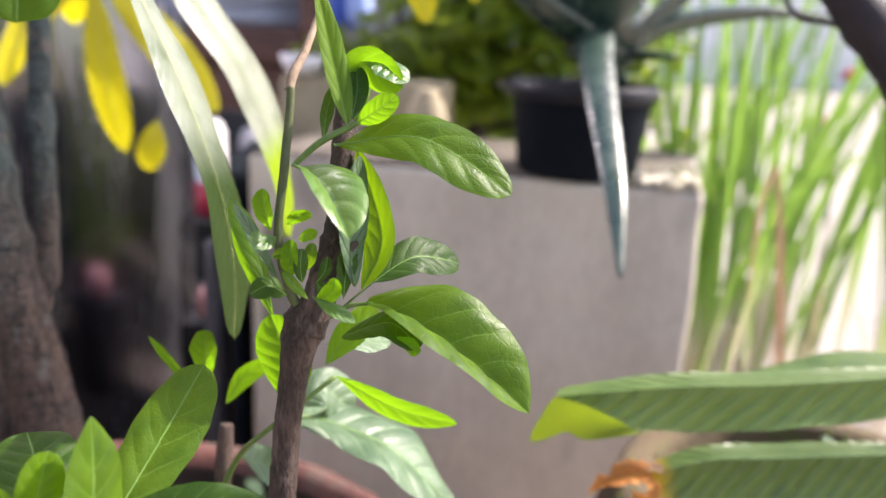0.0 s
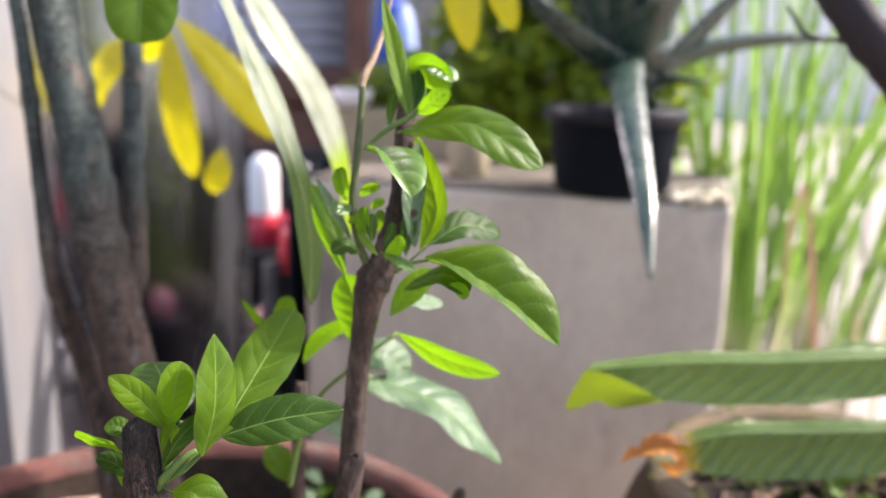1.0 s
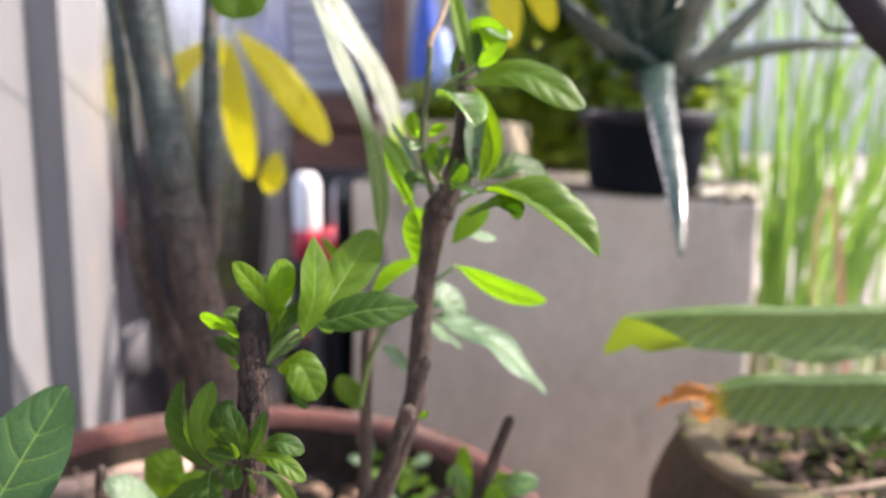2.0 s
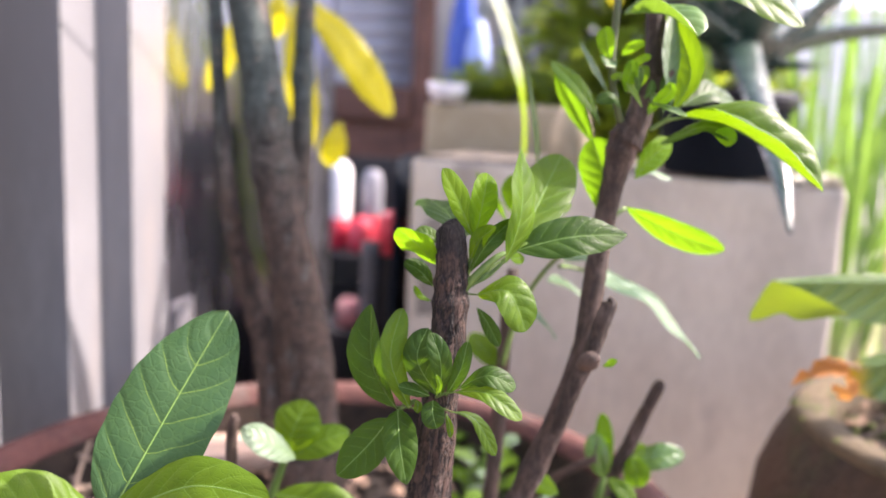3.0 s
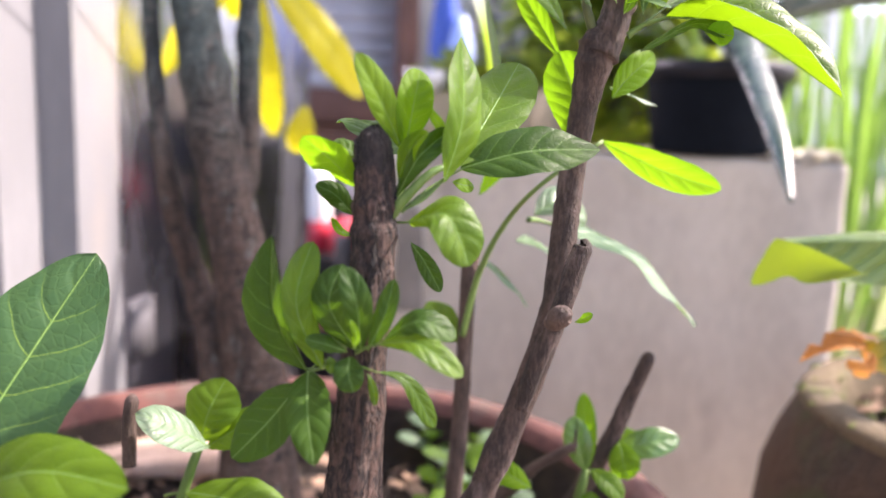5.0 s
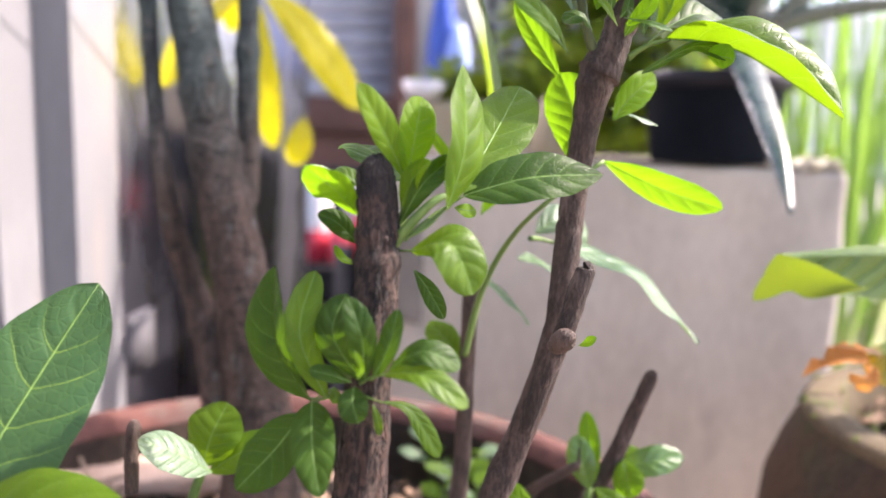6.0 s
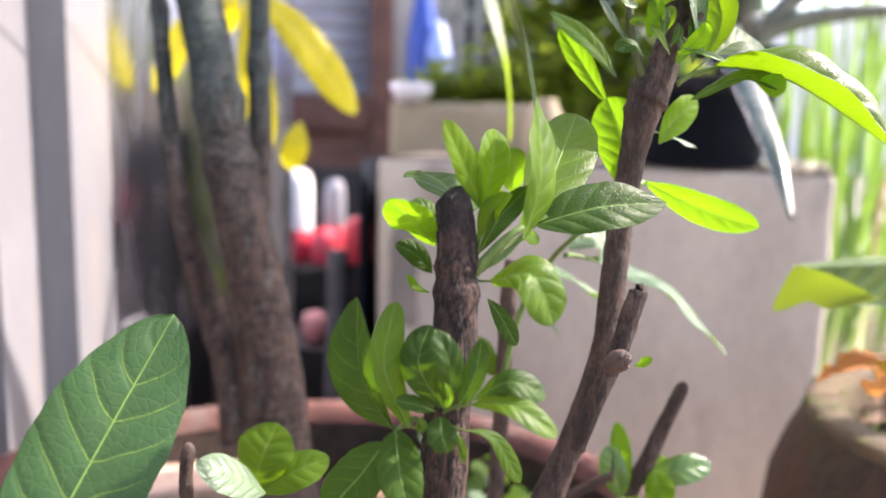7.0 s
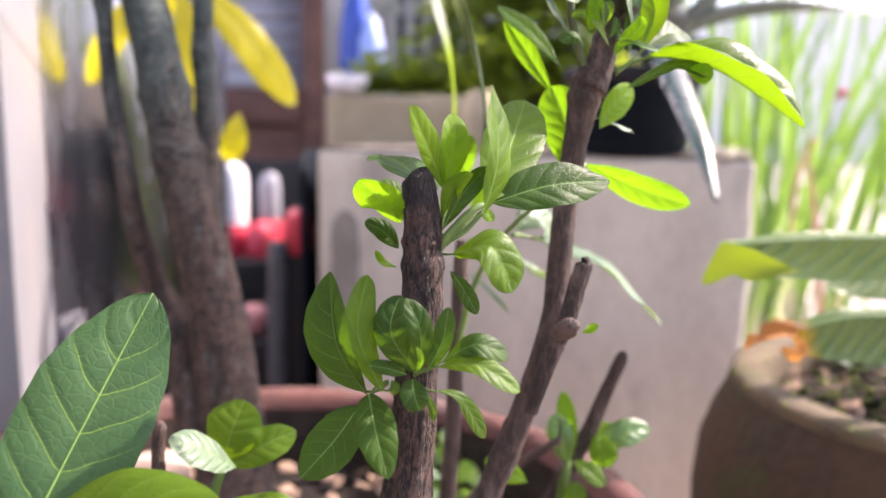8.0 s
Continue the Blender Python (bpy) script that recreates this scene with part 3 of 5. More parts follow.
for v in bm.verts:
    if v.co.z > .44:
        v.co.x = .044 + (v.co.x - .044) * math.sqrt(max(0.0, 1 - ((v.co.z - .44) / .054) ** 2))
    v.co += Vector((noise.noise(v.co * 60), 0, noise.noise(v.co * 60 + Vector((4, 0, 0))))) * .003
    v.co = m @ v.co
mesh_object("mortar_patch", bm, SLOTDARK, planter, "dark patch standing in for a shaded slot")
# thin layer that puts shade into the colour of the grey block's top
run = Vector((.588, -.155, 0))
m = Matrix.Translation((-.25, 1.10, .5775)) @ Matrix.Rotation(math.atan2(run.y, run.x), 4, 'Z')
bm = bmesh.new()
box(bm, (.006, .004, 0), (run.length - .006, .332, .0035))
bmesh.ops.subdivide_edges(bm, edges=[e for e in bm.edges if e.calc_length() > .05], cuts=30, use_grid_fill=True)
for v in bm.verts:
    top = v.co.z > .002
    v.co += Vector((.004 * noise.noise(v.co * 40), .004 * noise.noise(v.co * 40 + Vector((3, 0, 0))), .0015 * noise.noise(v.co * 90) if top else 0))
    v.co = m @ v.co
tagged(mesh_object("settled_dirt", bm, TOPSHADE), "thin grey-brown layer giving the concrete block's top its shade", "dirt", kind="stuff")

block("beige_block", "beige concrete block standing behind the grey one", (-.262, 1.40), (.030, 1.370), .14, -.01, .668, BEIGE)

# added black sheet along the blocks' side, standing in for shade the door reflects
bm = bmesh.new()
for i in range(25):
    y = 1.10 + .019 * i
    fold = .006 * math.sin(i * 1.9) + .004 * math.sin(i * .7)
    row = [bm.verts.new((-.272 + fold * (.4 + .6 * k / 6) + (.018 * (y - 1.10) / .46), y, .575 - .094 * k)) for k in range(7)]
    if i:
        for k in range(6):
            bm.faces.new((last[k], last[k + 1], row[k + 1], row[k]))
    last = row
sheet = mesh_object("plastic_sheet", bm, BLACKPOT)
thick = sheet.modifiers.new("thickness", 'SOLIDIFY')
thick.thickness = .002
tagged(sheet, "added black sheet standing in for shade along the concrete blocks", "plastic sheet")

# ---- big terracotta pot and its soil ----
POT, ROUND, RIM = Vector((-.238, .429, 0)), .293, .35
pot = thing("terracotta_pot", "large round terracotta pot with a red-brown rim, full of soil", "plant pot", (POT.x, POT.y, 0))
bm = bmesh.new()
lathe(bm, [(0, .004), (.20, .004), (.212, .02), (.25, .18), (ROUND - .018, RIM - .05), (ROUND - .006, RIM - .045)], POT, 72, .006)
mesh_object("pot_body", bm, TERRACOTTA, pot)
bm = bmesh.new()
lathe(bm, [(ROUND - .010, RIM - .05), (ROUND + .002, RIM - .042), (ROUND + .004, RIM - .010), (ROUND - .002, RIM - .001), (ROUND - .014, RIM), (ROUND - .022, RIM - .006), (ROUND - .026, RIM - .016)], POT, 90, .008)
mesh_object("rim", bm, TERRACOTTA, pot, "worn red-brown rim")
# Inner wall takes the soil colour to paint in the shade under the rim.
bm = bmesh.new()
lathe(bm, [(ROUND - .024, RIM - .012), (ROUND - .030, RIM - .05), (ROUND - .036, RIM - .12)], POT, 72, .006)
mesh_object("inner_wall", bm, SOIL, pot, "inside of the pot, its shade painted in dark soil colour")
bm = bmesh.new()
rings = lathe(bm, [(ROUND - .024 - i * .0225, 0) for i in range(12)] + [(.0005, 0)], (POT.x, POT.y, RIM - .070), 80)
for v in bm.verts:
    v.co.z += .012 * noise.noise(v.co * 14) + .006 * noise.noise(v.co * 60) + .002 * noise.noise(v.co * 200)
tagged(mesh_object("soil", bm, SOIL), "dark crumbly soil with dry litter in the big pot", "soil", kind="stuff")


def scatter(name, label, category, at, rad, z, count, size, mat, seed, flat=.35, tilt=.5, ring=0.0):
    """Loose chips and dry leaf bits lying on the soil, joined."""
    rnd = random.Random(seed)
    bm = bmesh.new()
    for _ in range(count):
        a, r = rnd.uniform(0, math.tau), rad * math.sqrt(rnd.uniform(ring, 1))
        s = size * rnd.uniform(.4, 1.3)
        m = Matrix.Translation((at[0] + math.cos(a) * r, at[1] + math.sin(a) * r, z + s * .25)) @ Euler((rnd.uniform(-tilt, tilt), rnd.uniform(-tilt, tilt), rnd.uniform(0, 6.3))).to_matrix().to_4x4()
        r0 = bmesh.ops.create_icosphere(bm, subdivisions=1, radius=s)
        for v in r0["verts"]:
            v.co = m @ Vector((v.co.x * rnd.uniform(.8, 1.2), v.co.y * .6 * rnd.uniform(.8, 1.2), v.co.z * flat))
    return tagged(mesh_object(name, bm, mat, smooth=False), label, category, kind="stuff")


scatter("soil_clods", "crumbs of dark soil", "soil", POT, ROUND - .04, RIM - .070, 500, .007, SOIL, 3, .8)
scatter("leaf_litter", "dry brown leaf litter on the pot soil", "litter", POT, ROUND - .05, RIM - .065, 320, .010, LITTER, 4, .18, .7)
scatter("pale_chips", "pale pinkish brick chips on the pot soil", "chips", (POT.x - .06, POT.y - .05), .16, RIM - .063, 60, .012, PEBBLE, 5, .5)

scatter("dry_flakes", "pale dry leaf flakes on the corner of the concrete block", "litter", (.300, .990), .040, .582, 70, .011, PALEFLAKE, 25, .22, .9)

# pale slab of dry bark lying on the soil
bm = bmesh.new()
box(bm, (-.075, -.03, 0), (.075, .03, .018), .006, 2, Matrix.Translation((-.395, .615, RIM - .058)) @ Matrix.Rotation(.25, 4, 'Z'))
bmesh.ops.subdivide_edges(bm, edges=[e for e in bm.edges if e.calc_length() > .03], cuts=5, use_grid_fill=True)
for v in bm.verts:
    v.co += Vector((0, 0, .005 * noise.noise(v.co * 60)))
tagged(mesh_object("bark_slab", bm, PEBBLE), "pale pinkish slab of dry bark on the soil", "bark")

# loose dead twigs
rnd = random.Random(8)
for i in range(32):
    a, r = rnd.uniform(2.2, 5.2), rnd.uniform(.05, .2)
    c = Vector((POT.x + math.cos(a) * r * 1.1 - .03, POT.y + math.sin(a) * r, RIM - .055))
    if i > 15:
        c = Vector((rnd.uniform(-.47, -.38), rnd.uniform(.40, .54), rnd.uniform(RIM - .05, RIM - .02)))
    d = Vector((rnd.uniform(-1, 1), rnd.uniform(-1, 1), rnd.uniform(0, .35))).normalized() * rnd.uniform(.03, .07)
    bm = bmesh.new()
    tube(bm, [c - d, c + Vector((0, 0, .006)), c + d], [.0022, .0020, .0013], 7, 5, 1.0, 2, i)
    tagged(mesh_object("dead_twig", bm, DRY), "dry grey-brown twig lying on the pot soil", "twig", "dead twigs")

# ---- second pot with its big leaves ----
POT2, R2, RIM2 = Vector((.332, .562, 0)), .167, .405
pot2 = thing("mossy_pot", "round terracotta pot with a pale mossy rim", "plant pot", (POT2.x, POT2.y, 0))
bm = bmesh.new()
lathe(bm, [(0, .004), (.12, .004), (.135, .02), (.176, .12), (.191, .22), (.194, .29), (.190, .335), (.181, RIM2 - .040), (.171, RIM2 - .018), (R2 - .003, RIM2 - .008), (R2 - .006, RIM2 - .003)], POT2, 72, .02)
mesh_object("pot_body", bm, MOSSPOT, pot2)
bm = bmesh.new()
lathe(bm, [(R2 - .001, RIM2 - .012), (R2 + .001, RIM2 - .004), (R2 - .004, RIM2), (R2 - .024, RIM2 + .001), (R2 - .030, RIM2 - .006), (R2 - .032, RIM2 - .06)], POT2, 72, .02)
mesh_object("rim", bm, RIMSTONE, pot2, "pale rim grown with moss")
bm = bmesh.new()
lathe(bm, [(R2 - .028 - i * .0138, 0) for i in range(10)] + [(.0005, 0)], (POT2.x, POT2.y, RIM2 - .035), 60)
for v in bm.verts:
    v.co.z += .010 * noise.noise(v.co * 16) + .005 * noise.noise(v.co * 70)
tagged(mesh_object("soil", bm, SOIL), "dark soil in the mossy pot", "soil", kind="stuff")
scatter("soil_clods", "crumbs of dark soil in the mossy pot", "soil", POT2, R2 - .04, RIM2 - .035, 200, .006, SOIL, 13, .8)

turm = thing("turmeric_plant", "broad-leaved turmeric plant with large ribbed leaves, one tip withered", "turmeric", (POT2.x + .08, POT2.y + .02, RIM2 - .035))
grown(turm, [(0.3887, 0.5000, 0.5485), (0.2397, 0.4750, 0.5455), (0.1605, 0.4650, 0.5449), (0.0870, 0.4520, 0.5420)], .060, (.02, -.70, .71), -.95, TURMERIC, stalk=(POT2.x + .08, POT2.y + .02, RIM2 - .04), peak=.55, blunt=.26, veins=17.0, slant=2.2, rows=130, cols=24, quilt=.045, roll=.0, uneven=.5)
grown(turm, [(0.4005, 0.5000, 0.4885), (0.2537, 0.4900, 0.4840), (0.2017, 0.4850, 0.4830), (0.1561, 0.4820, 0.4718)], .066, (.02, -.70, .71), -.95, WITHERTIP, stalk=(POT2.x + .08, POT2.y + .02, RIM2 - .04), peak=.60, blunt=.34, veins=17.0, slant=2.2, rows=130, cols=24, quilt=.045, roll=.0, uneven=.5)
grown(turm, [(0.1615, 0.4820, 0.4735), (0.1417, 0.4780, 0.4711), (0.1173, 0.4740, 0.4597)], .024, (.3, -.8, .5), .9, ORANGEDRY, peak=.40, blunt=.7, twist=1.6, ragged=.7, name="withered_tip")
grown(turm, [(0.1658, 0.4800, 0.4677), (0.1580, 0.4760, 0.4610), (0.1480, 0.4740, 0.4640)], .020, (-.3, -.8, .2), .7, ORANGEDRY, peak=.5, blunt=.7, twist=-1.2, ragged=.6, name="withered_tip")
grown(turm, [(0.1725, 0.4840, 0.4745), (0.1548, 0.4820, 0.4764), (0.1370, 0.4800, 0.4802)], .016, (.1, -.4, .9), .6, LITTER_LEAF, peak=.5, blunt=.7, twist=1.0, ragged=.6, name="withered_tip")
leaf(turm, (0.450, 0.592, 0.520), (0.223, 0.557, 0.492), 0.060, (0, -0.4, 0.9), 0.05, -0.40, TURMERIC, stalk=(POT2.x + .08, POT2.y + .02, RIM2 - .04))
flap(turm, (0.0855, 0.4480, 0.5443), (0.0707, 0.4400, 0.5162), (0.1351, 0.4340, 0.5279), YELLOWTIP)
# Two tall leaves added out of view to shade the tree trunk and pot.
for foot, tip, wide, side in (((.40, .745, .84), (.34, .83, 1.42), .14, .15), ((.43, .72, .84), (.38, .88, 1.30), .13, .1)):
    leaf(turm, foot, tip, wide, (.75, side, .55), .03, .12, TURMERIC, stalk=(POT2.x + .08, POT2.y + .02, RIM2 - .04))

# small weeds in the second pot
rnd = random.Random(21)
scatter("moss_patches", "tufts of yellow-green moss on the pot soil", "moss", POT2, R2 - .015, RIM2 - .030, 260, .007, MOSS, 14, .6)
scatter("moss_patches", "yellow-green moss along the pot rim", "moss", POT2, R2 - .001, RIM2 - .004, 240, .006, MOSS, 16, .4, .3, .68)
scatter("leaf_litter", "dry straw-coloured litter in the mossy pot", "litter", POT2, R2 - .03, RIM2 - .028, 140, .009, LITTER, 15, .16, .7)
for i in range(14):
    a, r = rnd.uniform(0, math.tau), rnd.uniform(.03, .12)
    foot = Vector((POT2.x + math.cos(a) * r, POT2.y + math.sin(a) * r, RIM2 - .035))
    weed = thing("weed", "small green weed growing in the mossy pot", "weed", foot, "weeds in the mossy pot")
    top = foot + Vector((rnd.uniform(-.02, .02), rnd.uniform(-.02, .02), rnd.uniform(.02, .05)))
    limb(weed, "stem", [foot - Vector((0, 0, .01)), foot.lerp(top, .6), top], [.0014, .0012, .0008], SHOOT)
    for j in range(4):
        d = Vector((math.cos(j * 1.7 + i), math.sin(j * 1.7 + i), .45)) * rnd.uniform(.018, .032)
        leaf(weed, top.lerp(foot, .1 * j), top.lerp(foot, .1 * j) + d, .012, (0, -.4, .9), .12, .15, (PALE, FRESH, YOUNG)[i % 3])
bm = bmesh.new()
tube(bm, [(.20, .47, RIM2 - .02), (.27, .46, RIM2 + .002), (.34, .48, RIM2 + .004), (.42, .47, RIM2 - .01)], [.003, .003, .0028, .002], 8, 6, 1.0, 3, 4)
tagged(mesh_object("dead_twig", bm, DRY), "dry brown twig lying across the mossy pot", "twig")

# small weeds in the big pot
rnd = random.Random(5)
WEED_SPOTS = [(-.10, .40), (-.13, .45), (-.08, .46), (-.16, .38), (-.05, .43), (-.12, .52), (-.19, .46), (-.40, .30), (-.36, .24), (-.06, .36), (-0.122, 0.622), (-0.090, 0.615), (-0.069, 0.555), (-0.123, 0.549), (-0.101, 0.549), (-0.135, 0.661)]
for i, (x, y) in enumerate(WEED_SPOTS):
    foot = Vector((x, y, RIM - .070))
    weed = thing("weed", "small pale green weed growing in the pot soil", "weed", foot, "weeds in the big pot")
    top = foot + Vector((rnd.uniform(-.01, .01), rnd.uniform(-.015, .01), rnd.uniform(.03, .075)))
    limb(weed, "stem", [foot - Vector((0, 0, .012)), foot.lerp(top, .6), top], [.0015, .0013, .0008], SHOOT)
    for j in range(5):
        d = Vector((math.cos(j * 2.4 + i), math.sin(j * 2.4 + i), .4)) * rnd.uniform(.018, .03)
        q = top.lerp(foot, .13 * j)
        leaf(weed, q, q + d, .015, (0, -.4, .9), .1, .1, (PALE, FRESH, YOUNG)[(i + j) % 3])

# ---- aloe in the black pot ----
AL = Vector((.196, 1.050, .578))
apot = thing("black_pot", "black plastic nursery pot standing on the concrete block", "plant pot", AL)
bm = bmesh.new()
lathe(bm, [(0, .002), (.072, .002), (.078, .010), (.090, .104)], AL, 48)
mesh_object("pot_body", bm, BLACKPOT, apot)
bm = bmesh.new()
lathe(bm, [(.090, .098), (.097, .100), (.098, .118), (.093, .120), (.088, .115), (.085, .09)], AL, 48)
mesh_object("rim", bm, POTRIM, apot, "dusty grey rim")
bm = bmesh.new()
lathe(bm, [(.087, .098), (.06, .102), (.03, .104), (.0005, .105)], AL, 32, .02)
mesh_object("potting_soil", bm, SOIL, apot)
aloe = thing("aloe", "dark grey-green aloe with long arching glossy leaves", "aloe", AL + Vector((0, 0, .105)))


def fleshy(plant, pts, widths, mat=ALOE):
    """A thick channelled leaf along a line."""
    line = spline([(*p, w) for p, w in zip(pts, widths)], 8)
    bm = bmesh.new()
    rings = []
    for i, q in enumerate(line):
        c, w = Vector(q[:3]), max(float(q[3]), .0006)
        d = (Vector(line[min(i + 1, len(line) - 1)][:3]) - Vector(line[max(i - 1, 0)][:3])).normalized()
        s = d.cross(Vector((0, 0, 1)))
        s = s.normalized() if s.length > .05 else Vector((1, 0, 0))
        u = s.cross(d)
        ring = [bm.verts.new(c + s * (math.cos(a) * w * .5) + u * (w * (.20 * math.sin(a) + .03 * math.cos(a) ** 2 if math.sin(a) > 0 else -.34 * (1 - abs(math.cos(a)) ** 1.4) + .05 * math.cos(a) ** 2))) for a in [math.tau * j / 14 for j in range(14)]]
        rings.append(ring)
    for a, b in zip(rings, rings[1:]):
        for j in range(14):
            bm.faces.new((a[j], a[(j + 1) % 14], b[(j + 1) % 14], b[j]))
    bm.faces.new(rings[0][::-1])
    bm.faces.new(rings[-1])
    return mesh_object("leaf", bm, mat, plant)


fleshy(aloe, [(0.234, 1.058, 0.696), (0.198, 1.014, 0.758), (0.185, 0.896, 0.705), (0.183, 0.767, 0.616), (0.178, 0.686, 0.549)], [0.050, 0.050, 0.038, 0.024, 0.004])
fleshy(aloe, [(0.234, 1.059, 0.728), (0.183, 1.023, 0.757), (0.128, 0.987, 0.787), (0.075, 0.974, 0.829), (0.042, 0.982, 0.870)], [0.060, 0.060, 0.054, 0.040, 0.006])
fleshy(aloe, [(0.234, 1.059, 0.728), (0.197, 1.068, 0.773), (0.176, 1.077, 0.818), (0.151, 1.088, 0.870), (0.126, 1.101, 0.930)], [0.060, 0.058, 0.050, 0.040, 0.006])
fleshy(aloe, [(0.234, 1.059, 0.728), (0.216, 1.029, 0.780), (0.232, 0.998, 0.821), (0.260, 0.991, 0.876), (0.283, 1.007, 0.945)], [0.060, 0.085, 0.075, 0.050, 0.004])
fleshy(aloe, [(0.242, 1.080, 0.728), (0.264, 1.067, 0.759), (0.303, 1.058, 0.805), (0.341, 1.049, 0.849), (0.373, 1.053, 0.906)], [0.060, 0.060, 0.054, 0.040, 0.006])
fleshy(aloe, [(0.246, 1.080, 0.728), (0.279, 1.069, 0.767), (0.348, 1.076, 0.788), (0.426, 1.081, 0.797), (0.519, 1.084, 0.795)], [0.060, 0.056, 0.050, 0.036, 0.006])
fleshy(aloe, [(0.238, 1.080, 0.728), (0.252, 1.041, 0.735), (0.277, 1.021, 0.737), (0.310, 1.001, 0.734)], [0.040, 0.026, 0.020, 0.003])
fleshy(aloe, [(0.242, 1.100, 0.728), (0.236, 1.137, 0.799), (0.229, 1.175, 0.881), (0.217, 1.193, 0.962)], [0.060, 0.070, 0.050, 0.004])
fleshy(aloe, [(0.242, 1.100, 0.728), (0.265, 1.158, 0.801), (0.283, 1.199, 0.885), (0.323, 1.219, 0.969)], [0.060, 0.060, 0.050, 0.004])
# Rest of the dense crown, mostly out of view; added to shade the block.
for i in range(9):
    a = i * 2.4 + .4
    d = Vector((math.cos(a), math.sin(a), 0))
    c = Vector((AL.x, AL.y, AL.z + .15))
    if d.x > .3:
        continue
    fleshy(aloe, [c, c + d * .05 + Vector((0, 0, .10)), c + d * .13 + Vector((0, 0, .20 + .012 * i)), c + d * .24 + Vector((0, 0, .26 + .02 * (i % 3)))], [.05, .055, .04, .004])

# ---- bush behind the block ----
bush = thing("leafy_bush", "shaded bush with small yellow-green leaves and a dark trunk", "bush", (.10, 1.55, 0))
rnd = random.Random(31)
bm = bmesh.new()
tips = []
tube(bm, [(.10, 1.62, 0), (.08, 1.61, .5), (.12, 1.60, .75), (.10, 1.58, .96)], [.035, .032, .026, .014], 10, 4, 1.0, 3, 1)
for i in range(84):
    z = rnd.uniform(.56, 1.04)
    p = Vector((.09, 1.60, z))
    q = p + Vector((rnd.uniform(-.20, .40), rnd.uniform(-.20, .05), rnd.uniform(-.02, .12)))
    tube(bm, [p, p.lerp(q, .5) + Vector((0, 0, .03)), q], [.006, .004, .002], 5, 3)
    tips += [p.lerp(q, rnd.uniform(.35, 1.05)) for _ in range(16)]
mesh_object("trunk", bm, BARK, bush)
bm = bmesh.new()
uv = bm.loops.layers.uv.new("blade")
for i, p in enumerate(tips):
    for j in range(2):
        d = Vector((rnd.uniform(-1, 1), rnd.uniform(-1, 1), rnd.uniform(-.8, .5))).normalized() * rnd.uniform(.03, .06)
        q = p + Vector((rnd.uniform(-.03, .03), rnd.uniform(-.03, .03), rnd.uniform(-.03, .03)))
        blade(bm, uv, q, q + d, d.length * .5, (rnd.uniform(-.5, .5), -.5, .7), .1, .1, .9, 4, 1, i)
# Low foliage added behind the block, mostly unseen, to darken the door's reflection.
for i in range(1500):
    q = Vector((rnd.uniform(-.02, .34), rnd.uniform(1.85, 2.15), rnd.uniform(.05, .75)))
    d = Vector((rnd.uniform(-1, 1), rnd.uniform(-1, 1), rnd.uniform(-.8, .5))).normalized() * rnd.uniform(.05, .09)
    blade(bm, uv, q, q + d, d.length * .6, (rnd.uniform(-.5, .5), -.5, .7), .1, .1, .9, 3, 1, i)
tagged(mesh_object("crown", bm, BUSHLEAF, bush), kind="")

# pale picket fence standing beyond
fence = thing("picket_fence", "pale weathered picket fence beyond the yard plants", "fence", (0, 2.75, 0))
for i in range(9):
    bm = bmesh.new()
    x = -.22 + .058 * i
    box(bm, (x, 2.74, .02), (x + .030, 2.755, 1.10 + .01 * (i % 2)), .004)
    mesh_object("slat", bm, FENCEPAINT, fence)
for z in (.35, .98):
    bm = bmesh.new()
    box(bm, (-.24, 2.757, z), (.30, 2.775, z + .04), .003)
    mesh_object("rail", bm, FENCEPAINT, fence)

# low green plants on the beige block
low = thing("low_plant", "dense low dark green plant on the beige block", "plant", (0, 1.55, .665))
rnd = random.Random(33)
for j in range(4):
    bm = bmesh.new()
    uv = bm.loops.layers.uv.new("blade")
    x = -.22 + .0575 * j
    for i in range(105):
        p = Vector((rnd.uniform(x, x + .0575), rnd.uniform(1.41, 1.50), .668 + abs(rnd.gauss(0, .025))))
        d = Vector((rnd.uniform(-1, 1), rnd.uniform(-1, 1), rnd.uniform(-.1, .9))).normalized() * rnd.uniform(.025, .045)
        blade(bm, uv, p, p + d, d.length * .55, (rnd.uniform(-.5, .5), -.4, .8), .1, .1, .9, 4, 1, i)
    mesh_object("foliage", bm, BUSHLEAF, low)
    bm = bmesh.new()
    tube(bm, [(x + .03, 1.455, .664), (x + .032, 1.452, .69), (x + .027, 1.45, .712)], [.003, .0026, .0018], 7, 4)
    mesh_object("stem", bm, SHOOT, low)

# blue bottle, and a white bowl shape standing in for a corner's bright reflection
bottle = thing("blue_bag", "dark blue plastic bag with pale blue side, hanging on cord", "bag", (-.245, 2.30, .75))
bm = bmesh.new()
lathe(bm, [(0, 0), (.036, .004), (.048, .03), (.046, .12), (.036, .20), (.022, .28), (.012, .34), (0, .345)], (-.252, 2.30, .735), 28, .08)
tube(bm, [(-.252, 2.30, 1.07), (-.252, 2.32, 1.6), (-.25, 2.9, 2.45)], [.003, .003, .003], 6, 3)
mesh_object("bag_body", bm, BLUEPLASTIC, bottle)
bm = bmesh.new()
lathe(bm, [(0, 0), (.026, .004), (.036, .04), (.034, .09), (.018, .15), (0, .17)], (-.205, 2.26, .752), 24, .08)
mesh_object("pale_side", bm, PALEBLUE, bottle, "pale blue translucent side")
bm = bmesh.new()
lathe(bm, [(0, .0), (.022, .0), (.034, .012), (.040, .034), (.036, .034), (.030, .014), (0, .008)], (-.222, 1.412, .668), 28)
